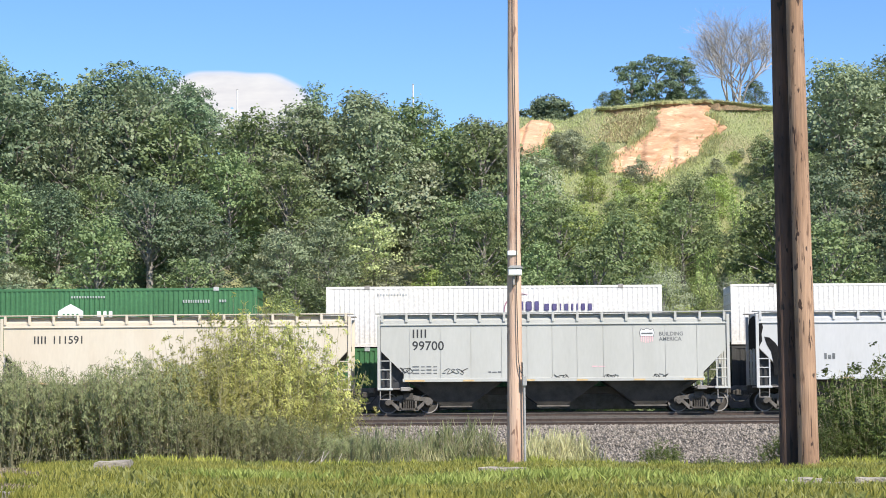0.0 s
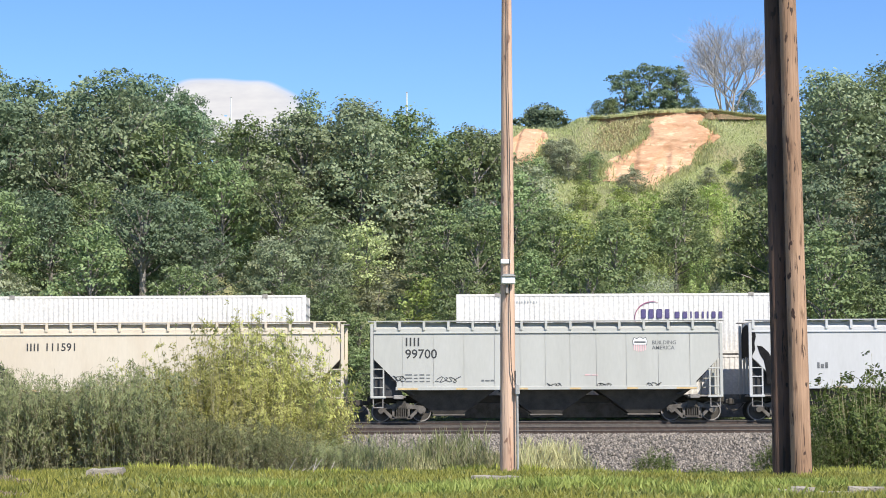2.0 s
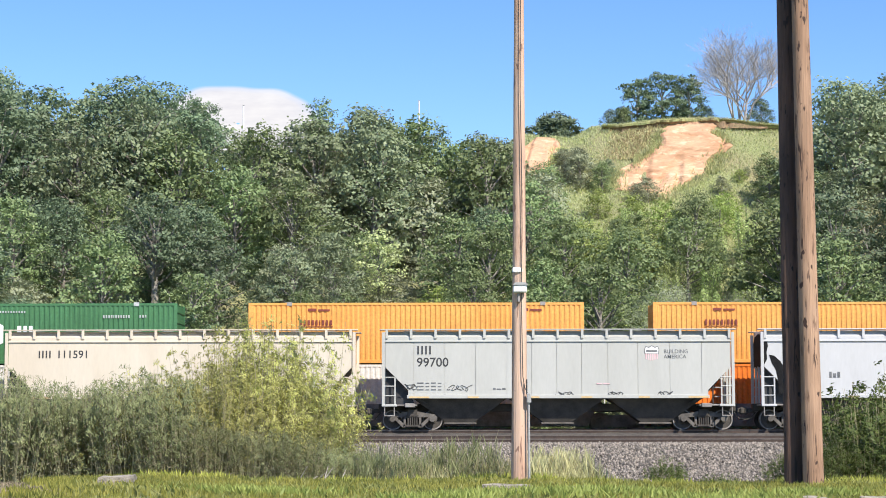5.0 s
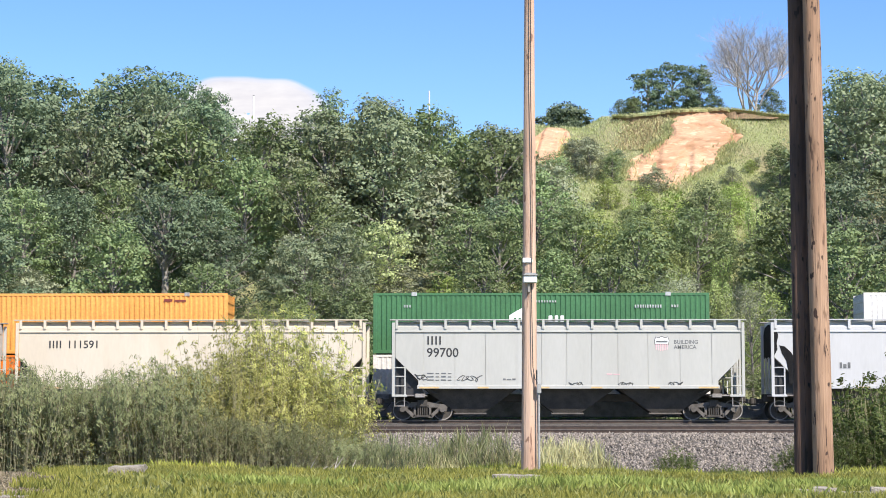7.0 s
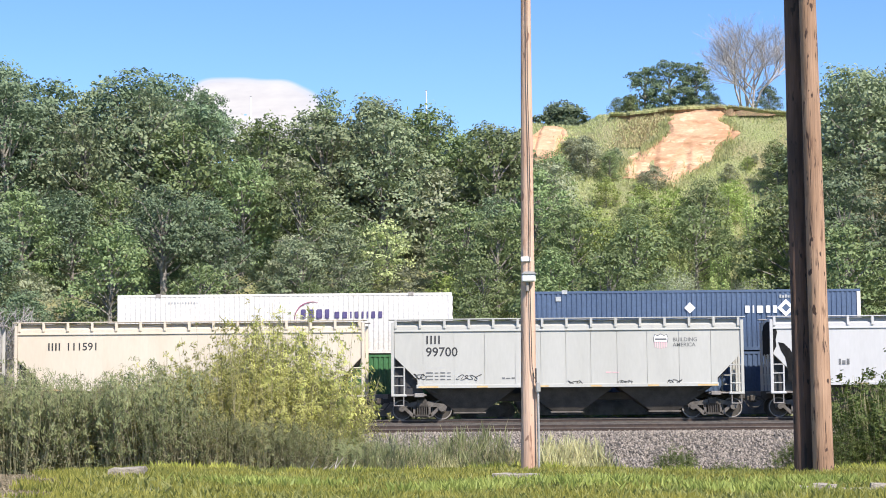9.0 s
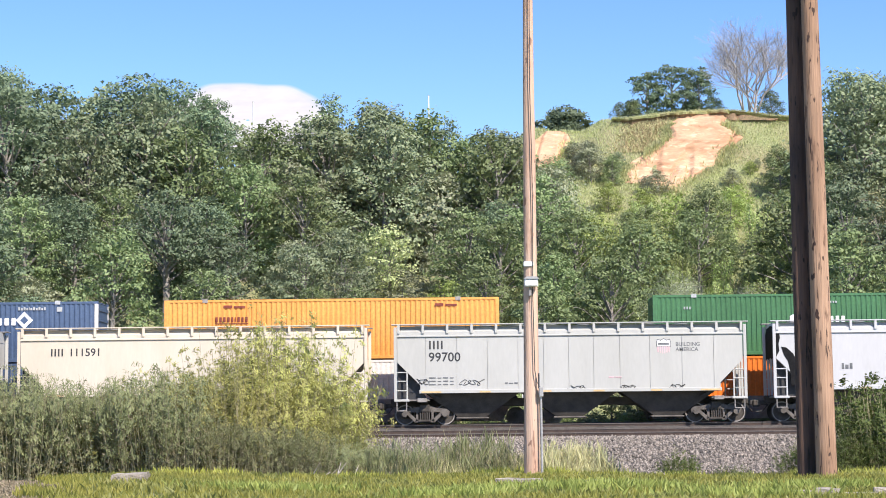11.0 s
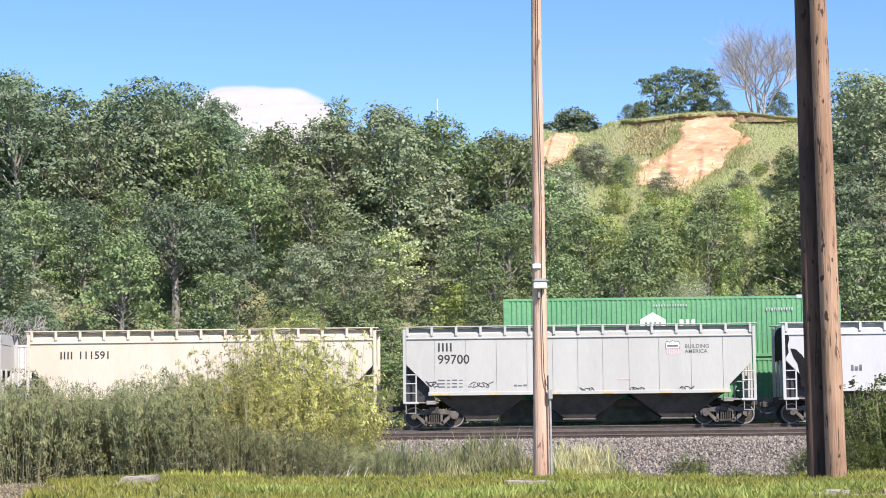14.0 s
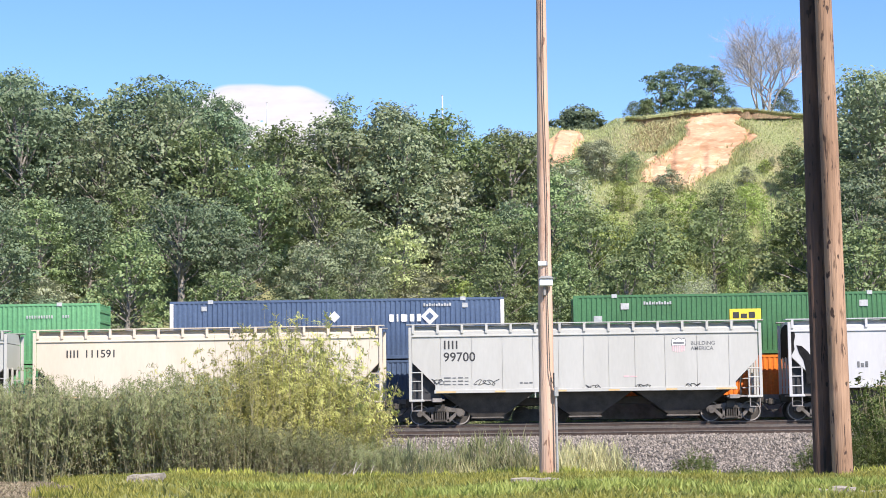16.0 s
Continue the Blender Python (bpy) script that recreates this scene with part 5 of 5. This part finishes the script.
def along_row(x0, x1, step, y, rnd):
    x = x0
    while x < x1:
        yield x + rnd.uniform(-0.2, 0.2), y + rnd.uniform(-0.6, 0.6)
        x += step * rnd.uniform(0.8, 1.2)


M_STEM = surface("dry_grey_stems", (0.36, 0.33, 0.20), (0.25, 0.22, 0.13), 6, 40, 0.9, bump=0.2)
REEDS = [weed("weed_thicket", "tall grey-green weeds growing thickly beside the lawn", M_REED, h, w, 150, 84, 0.088, s, 0.22, 0, M_STEM, 0.045, spread=0.3, dome=0.14, even=(0.78, 1.04), husks=22, lift=2.9, rise=2.2) for h, w, s in ((2.35, 2.2, 31), (2.25, 2.1, 32), (2.5, 2.2, 33))]
WILLOWS = [weed("willow_shrub", "yellow-green willow shrub growing beside the lawn", M_WILLOW, h, w, 92, 84, 0.095, s, 0.28, 0, M_STEM, 0.13, spread=0.6, husks=22, lift=3.6, rise=1.4) for h, w, s in ((3.9, 2.2, 34), (3.6, 2.0, 35))]
TUFTS = [weed("weed_clump", "tall grey-green grass clump below the embankment", M_REED, h, w, 55, 12, 0.26, s, 0.05, 3.2, M_STEM, 0.02, spread=0.5, group="weeds below the embankment") for h, w, s in ((1.25, 0.9, 36), (0.95, 0.8, 37))]
STALKS = [weed("dry_stalks", "dry straw-coloured grass stalks behind the pole", M_DRY, 0.85, 0.8, 60, 14, 0.34, 38, 0.045, 3.5, M_STEM, 0.01, spread=0.4, category="grass", group="weeds below the embankment")]
BUSH = [weed("green_shrub", "leafy green shrub growing beside the dark poles", M_SHRUB, 2.5, 2.0, 115, 110, 0.08, 39, 0.45, 0, M_STEM, 0.07, spread=0.5)]


def thickets():
    rnd = random.Random(7)
    for row, y in enumerate((35.2, 36.6, 38.4)):
        for x, yy in along_row(-10.2, -5.2, 1.15, y, rnd) if row < 2 else ():
            plant(rnd.choice(REEDS), x, yy, rnd.uniform(0, 360), (0.93, 1.0)[row] * rnd.uniform(0.94, 1.05))
    for x, y, g in ((-7.7, 36.8, 0.58), (-7.0, 36.9, 0.62), (-6.6, 35.4, 0.56), (-6.3, 37.0, 0.67), (-5.8, 36.2, 0.66), (-6.0, 35.6, 0.58), (-5.6, 36.9, 0.70), (-5.3, 35.3, 0.62), (-5.1, 37.6, 0.82), (-4.8, 36.2, 0.80), (-4.5, 37.8, 0.96), (-4.4, 35.0, 0.62), (-4.1, 36.6, 0.94), (-3.9, 37.8, 1.02),
                    (-3.6, 36.8, 0.90), (-3.4, 37.8, 0.95), (-3.8, 35.2, 0.66), (-3.2, 36.0, 0.70), (-3.0, 37.4, 0.72), (-2.9, 35.3, 0.40), (-2.7, 36.6, 0.44)):
        plant(rnd.choice(WILLOWS), x, y, rnd.uniform(0, 360), g * rnd.uniform(0.95, 1.04))
    for x, y, g in ((-4.6, 34.3, 0.52), (-3.8, 34.4, 0.48), (-3.1, 34.3, 0.44), (-5.3, 34.4, 0.62), (-2.4, 36.2, 0.46), (-2.0, 35.7, 0.38), (-2.6, 34.6, 0.36), (-1.7, 36.4, 0.36)):
        plant(rnd.choice(REEDS), x, y, rnd.uniform(0, 360), g)
    for x, y, g in ((-1.3, 36.2, 1.0), (-0.95, 35.0, 0.8), (-0.75, 37.0, 0.95), (-0.35, 35.6, 1.2), (0.0, 35.7, 1.35), (-0.2, 36.4, 1.35), (0.5, 35.4, 0.85), (-1.6, 34.6, 0.8), (-1.15, 35.6, 0.9), (0.75, 36.2, 0.7)):
        plant(rnd.choice(TUFTS), x, y, rnd.uniform(0, 360), g)
    for x, y, g in ((1.45, 34.6, 1.0), (1.8, 34.9, 1.0), (1.3, 35.4, 1.1), (2.05, 35.2, 0.85), (1.65, 35.5, 1.05), (0.55, 35.6, 0.9), (4.6, 34.8, 0.3), (4.9, 35.0, 0.36), (4.3, 35.2, 0.28), (3.1, 34.9, 0.3), (2.5, 35.0, 0.45), (-1.5, 35.4, 0.8), (-0.6, 35.0, 0.7)):
        plant(STALKS[0], x, y, rnd.uniform(0, 360), g)
    for x, y, g in ((7.4, 35.2, 0.85), (8.3, 36.0, 1.0), (7.9, 37.4, 1.08), (9.2, 35.4, 1.0), (7.0, 34.6, 0.5)):
        plant(BUSH[0], x, y, rnd.uniform(0, 360), g)
    for x, y, g in ((3.5, 34.5, 0.3), (5.7, 34.8, 0.34), (4.7, 35.2, 0.2), (4.3, 34.4, 0.17), (6.1, 34.3, 0.42)):
        plant(BUSH[0], x, y, rnd.uniform(0, 360), g)


thickets()


def fallen_branch(x, y, length, turn, seed):
    rnd = random.Random(seed)
    ob = thing("fallen_branch", "dry pale branch lying at the thicket's edge", "branch")
    bm = bmesh.new()
    tube(bm, [(0, 0, 0.02), (length * 0.4, 0.03, 0.05), (length, -0.05, 0.03)], [0.022, 0.018, 0.008], 6)
    for k in range(4):
        a = length * (0.2 + 0.2 * k)
        tube(bm, [(a, 0, 0.05), (a + 0.2, rnd.uniform(-0.2, 0.2), rnd.uniform(0.1, 0.4))], [0.011, 0.004], 5)
    part("bough", bm, M_TWIG, ob)
    ob.matrix_basis = pose(x, y, float(land(np.array(x), np.array(y))) + 0.02, 0, 0, turn)


fallen_branch(-3.1, 33.2, 0.7, -4, 1)
fallen_branch(-2.7, 33.6, 0.8, 30, 2)


def loose_stones():
    """The stones of the embankment's near shoulder, one mass."""
    rnd = np.random.RandomState(12)
    n = 21000
    x = rnd.uniform(-5.5, 17.5, n)
    y = rnd.uniform(75.2, 83.3, n)
    z = np.interp(y, BED[0], BED[1]) + 0.01
    s = rnd.uniform(0.032, 0.08, n)[:, None, None]
    base = np.array(((1, 0, 0), (0, 1, 0), (-1, 0, 0), (0, -1, 0), (0, 0, 1), (0, 0, -1)), float)
    v = base[None] * s * rnd.uniform(0.6, 1.3, (n, 6, 1)) + rnd.normal(size=(n, 6, 3)) * s * 0.25 + np.stack([x, y, z], 1)[:, None]
    tri = np.array(((0, 1, 4), (1, 2, 4), (2, 3, 4), (3, 0, 4), (1, 0, 5), (2, 1, 5), (3, 2, 5), (0, 3, 5)))
    f = (np.arange(n)[:, None, None] * 6 + tri[None]).reshape(-1, 3)
    me = bpy.data.meshes.new("ballast_stones")
    me.vertices.add(n * 6)
    me.vertices.foreach_set("co", v.astype(np.float32).ravel())
    me.loops.add(f.size)
    me.loops.foreach_set("vertex_index", f.ravel().astype(np.int32))
    me.polygons.add(len(f))
    me.polygons.foreach_set("loop_start", np.arange(0, f.size, 3, dtype=np.int32))
    m, nt, b = nodes_of("broken_stone")
    geo = nt.nodes.new("ShaderNodeNewGeometry")
    nt.links.new(mix_rgb(nt, geo.outputs["Random Per Island"], (0.085, 0.074, 0.064), (0.345, 0.298, 0.248)), b.inputs["Base Color"])
    b.inputs["Roughness"].default_value = 0.9
    me.materials.append(m)
    me.update(calc_edges=True)
    me.validate()
    tagged(new("ballast_stones", me), "loose grey broken stones of the railway ballast", "ballast", kind="stuff")


loose_stones()


def ties():
    """Sleepers under the three tracks."""
    me = bpy.data.meshes.new("tie")
    bm = boxed(-0.115, 0.115, -1.3, 1.3, -0.18, 0.0, bevel=0.012)
    bm.to_mesh(me)
    bm.free()
    me.materials.append(M_TIE)
    for y, z, tilt in ((84.4, 0.455, 6.55), (88.95, 0.762, 0), (93.6, 0.672, 0)):
        bed_of = thing("tie_row", "row of dark creosoted timber ties under the rails", "railway ties", "ties of the three tracks")
        for k in range(75):
            ob = part("tie", me, M_TIE, bed_of)
            ob.matrix_basis = pose(-20.5 + k * 0.53, y, z, tilt)


ties()


# ---- sky and crest ----
def cloud():
    """A lens of white cloud, its rim thinning into the sky."""
    m, nt, b = nodes_of("white_cloud")
    nt.nodes.remove(b)
    soft = nt.nodes.new("ShaderNodeAttribute")
    soft.attribute_name = "thickness"
    em = add(nt, "ShaderNodeEmission", Strength=0.61)
    streak = noise_fac(nt, 0.02, 0.3, 0.7, 4, stretch=(1, 1, 4))
    nt.links.new(mix_rgb(nt, streak, (0.84, 0.83, 0.87), (1.0, 0.985, 0.985)), em.inputs[0])
    tr = nt.nodes.new("ShaderNodeBsdfTransparent")
    mx = nt.nodes.new("ShaderNodeMixShader")
    nt.links.new(soft.outputs["Fac"], mx.inputs[0])
    nt.links.new(tr.outputs[0], mx.inputs[1])
    nt.links.new(em.outputs[0], mx.inputs[2])
    nt.links.new(mx.outputs[0], nt.nodes["Material Output"].inputs[0])
    verts, thick, faces, n = [], [], [], 96
    for ring, t in ((0.02, 1.0), (0.5, 1.0), (0.84, 0.97), (0.94, 0.8), (0.985, 0.3), (1.02, 0.0)):
        for k in range(n):
            q = 2 * math.pi * k / n
            c, d = math.cos(q), math.sin(q)
            rr = ring / (abs(c) ** 2.3 + abs(d) ** 2.9) ** (1 / 2.6) * (1 + 0.03 * math.sin(3 * q + 2.1) + 0.022 * math.sin(7 * q + 0.6) + 0.012 * math.sin(13 * q))
            verts.append((85 * rr * c, 3 * ring, 40 * rr * d))
            thick.append(t)
    for j in range(5):
        for k in range(n):
            faces.append((j * n + k, j * n + (k + 1) % n, (j + 1) * n + (k + 1) % n, (j + 1) * n + k))
    me = mesh_from("backdrop", verts, faces, m, True)
    me.attributes.new("thickness", "FLOAT", "POINT").data.foreach_set("value", thick)
    ob = new("backdrop", me)
    ob.location = (-243, 2000, 326)
    ob.visible_shadow = False
    tagged(ob, "smooth white cloud low in a blue sky", "cloud", kind="structure")


cloud()


def marker_post(x, y, top, r):
    z = float(land(np.array(x), np.array(y)))
    ob = thing("marker_post", "thin white post standing on the crest among trees", "post", "posts on the crest", (x, y, z))
    bm = bmesh.new()
    tube(bm, [(0, 0, -0.3), (0, 0, top - z)], r, 8)
    part("shaft", bm, M_WHITE, ob)
    part("cap", boxed(-r * 1.2, r * 1.2, -r * 1.2, r * 1.2, top - z, top - z + 0.05, bevel=0.01), M_PVC, ob)


marker_post(-16.62, 140, 24.9, 0.055)
marker_post(-3.65, 140, 25.2, 0.05)


def slope_grass():
    rnd = np.random.RandomState(6)
    n = 80000
    x = rnd.uniform(-2, 25, n)
    y = rnd.uniform(108, 135.5, n)
    z = land(x, y)
    keep = np.ones(n, bool)
    for h, lo, hi in BANKS.values():
        keep &= ~((y > 116) & (y < 134) & (z > h[0]) & (z < h[-1] + 0.3) & (x > np.interp(z, h, lo) + 0.2) & (x < np.interp(z, h, hi) - 0.2))
    x, y, z = x[keep], y[keep], z[keep]
    blades("slope_grass", "tall light green grass on the open slope", M_SLOPE, np.stack([x, y, z], 1), 0.22, 0.05, rnd, 0.9)


slope_grass()


def lip_grass():
    rnd = np.random.RandomState(16)
    x = rnd.uniform(9.3, 22.6, 5000)
    y = rnd.uniform(132.4, 134.8, 5000)
    blades("crest_grass", "pale green grass along the crest of the scarp", M_SLOPE, np.stack([x, y, land(x, np.full(5000, 133.8)) + 0.02], 1), 0.12, 0.05, rnd, 1.0)


def young_growth():
    rnd = random.Random(21)
    for k in range(86):
        x, y = rnd.uniform(4.5, 23), rnd.uniform(102, 120.5)
        plant(rnd.choice(KINDS["sapling"]), x, y, rnd.uniform(0, 360), rnd.uniform(0.6, 1.05))
    for k in range(16):
        x, y = rnd.uniform(4.5, 22), rnd.uniform(112, 122)
        plant(rnd.choice(KINDS["elm"] + KINDS["lime"]), x, y, rnd.uniform(0, 360), rnd.uniform(0.3, 0.55))


def scarp_tufts(which, seed):
    """Ragged grass that creeps over the edge of the bare clay."""
    rnd = np.random.RandomState(seed)
    h = BANKS[which][0]
    spots = []
    for _ in range(3400 if which == "great" else 1500):
        z = rnd.uniform(h[0] - 0.3, h[-1] - 0.9)
        lo, hi = bank_edges(which, max(h[0], z))
        inward = rnd.normal(-0.08, 0.24) if rnd.rand() < 0.8 else abs(rnd.normal(0, 0.6))
        if z < h[0] + 0.5 and rnd.rand() < 0.5:
            x = rnd.uniform(lo, hi)
        elif rnd.rand() < 0.5:
            x = lo + inward
        else:
            x = hi - inward * 1.4
        if noise.noise((x * 0.8, z * 0.8, 4.0)) < -0.12:
            continue
        y = slope_depth(x, z)
        if y is not None:
            spots.append((x, y - 0.35, z - 0.1))
    at = np.array(spots)
    blades("scarp_grass", "pale grass tufts creeping over the clay edge", M_SLOPE, at, 0.30, 0.06, rnd, 0.8)
    dry = rnd.rand(len(at)) < 0.3
    blades("scarp_weeds", "dry tan weeds creeping over the clay edge", M_DRY, at[dry] - (0.1, 0, 0), 0.28, 0.06, rnd, 0.9)


def slipped_turf():
    """Dry weeds, litter and slipped turf beside the top of the bare clay."""
    rnd = np.random.RandomState(43)
    spots = []
    for _ in range(5200):
        z = rnd.uniform(19.6, 22.3)
        x = rnd.normal(11.7, 0.95) + 0.35 * (z - 21)
        y = slope_depth(x, z)
        if y is not None and x < np.interp(z, BANKS["great"][0], BANKS["great"][1]) + 0.2:
            spots.append((x, y - 0.15, z - 0.05))
    at = np.array(spots)
    pick = rnd.rand(len(at))
    blades("scarp_litter", "brown dead weeds and bare soil beside the clay", M_SLIP, at[pick < 0.35], 0.20, 0.08, rnd, 1.3)
    blades("scarp_weeds", "dry tan weeds beside the clay edge", M_DRY, at[pick > 0.8], 0.24, 0.06, rnd, 0.9)


scarp_tufts("great", 41)
scarp_tufts("small", 42)
slipped_turf()
lip_grass()
young_growth()
for x, y, kind, g in ((0.9, 129.5, "oak", 0.8), (2.2, 128.5, "olive", 0.95), (3.0, 126.5, "olive", 0.8), (0.0, 127.0, "olive", 1.0), (7.6, 129.5, "olive", 0.62), (9.0, 129.0, "elm", 0.33), (6.6, 131.0, "olive", 0.4), (12.0, 127.5, "olive", 0.4), (21.1, 136.6, "oak", 0.36), (14.65, 130.3, "dry", 0.14), (11.2, 126.6, "olive", 0.34), (19.0, 130.8, "olive", 0.16), (7.7, 131.0, "olive", 0.42), (9.4, 130.6, "oak", 0.22), (9.9, 135.2, "oak", 0.22), (11, 135, "elm", 0.25),
                      (17.0, 128, "olive", 0.3), (18.5, 130.5, "lime", 0.25), (20, 127, "elm", 0.5), (16, 122, "lime", 0.7), (19, 119, "lime", 0.8), (12.5, 121, "lime", 0.75), (22, 122, "elm", 0.7),
                      (10.5, 123.5, "lime", 0.6), (14, 118, "elm", 0.7), (17, 125, "lime", 0.5), (8.5, 125.5, "lime", 0.5), (5, 124, "elm", 0.6), (21.5, 129, "lime", 0.4), (17.2, 136.2, "oak", 0.2)):
    plant(KINDS[kind][0], x, y, x * 77, g)
plant(make_tree("pale_bush", "bush with pale yellow-green leaves at its edge", "blossom", 5.6, 3.6, 51, 16, 0.07, 0.25, category="bush"), -5.4, 115)
rubble("concrete_kerb", "straight pale concrete kerb at the lawn's edge", -5.5, 20.0, 1.6, 0.24, 0.10, 21)


# ---- what moves ----
TRAVEL = ((0, 0.0), (0.5, -8.5), (1, -17.42), (1.5, -26.59), (2, -36.24), (2.5, -45.25), (3, -53.75), (3.5, -62.7), (4, -71.85),
          (6.5, -117.22), (7, -126.8), (7.5, -135.34), (8, -144.37), (8.5, -153.47), (9, -162.62),
          (11.5, -208.68), (12, -217.75), (12.5, -226.23), (13, -235.3), (13.5, -244.37), (14, -253.76), (14.5, -262.9), (15, -271.4), (15.5, -280.59), (16, -289.69))


def motions():
    """The container train rolls by behind the standing cars."""
    for ob, x, z in TRAIN:
        walk(ob, [(t, pose(x + s, RAIL_FAR, z)) for t, s in TRAVEL])


motions()
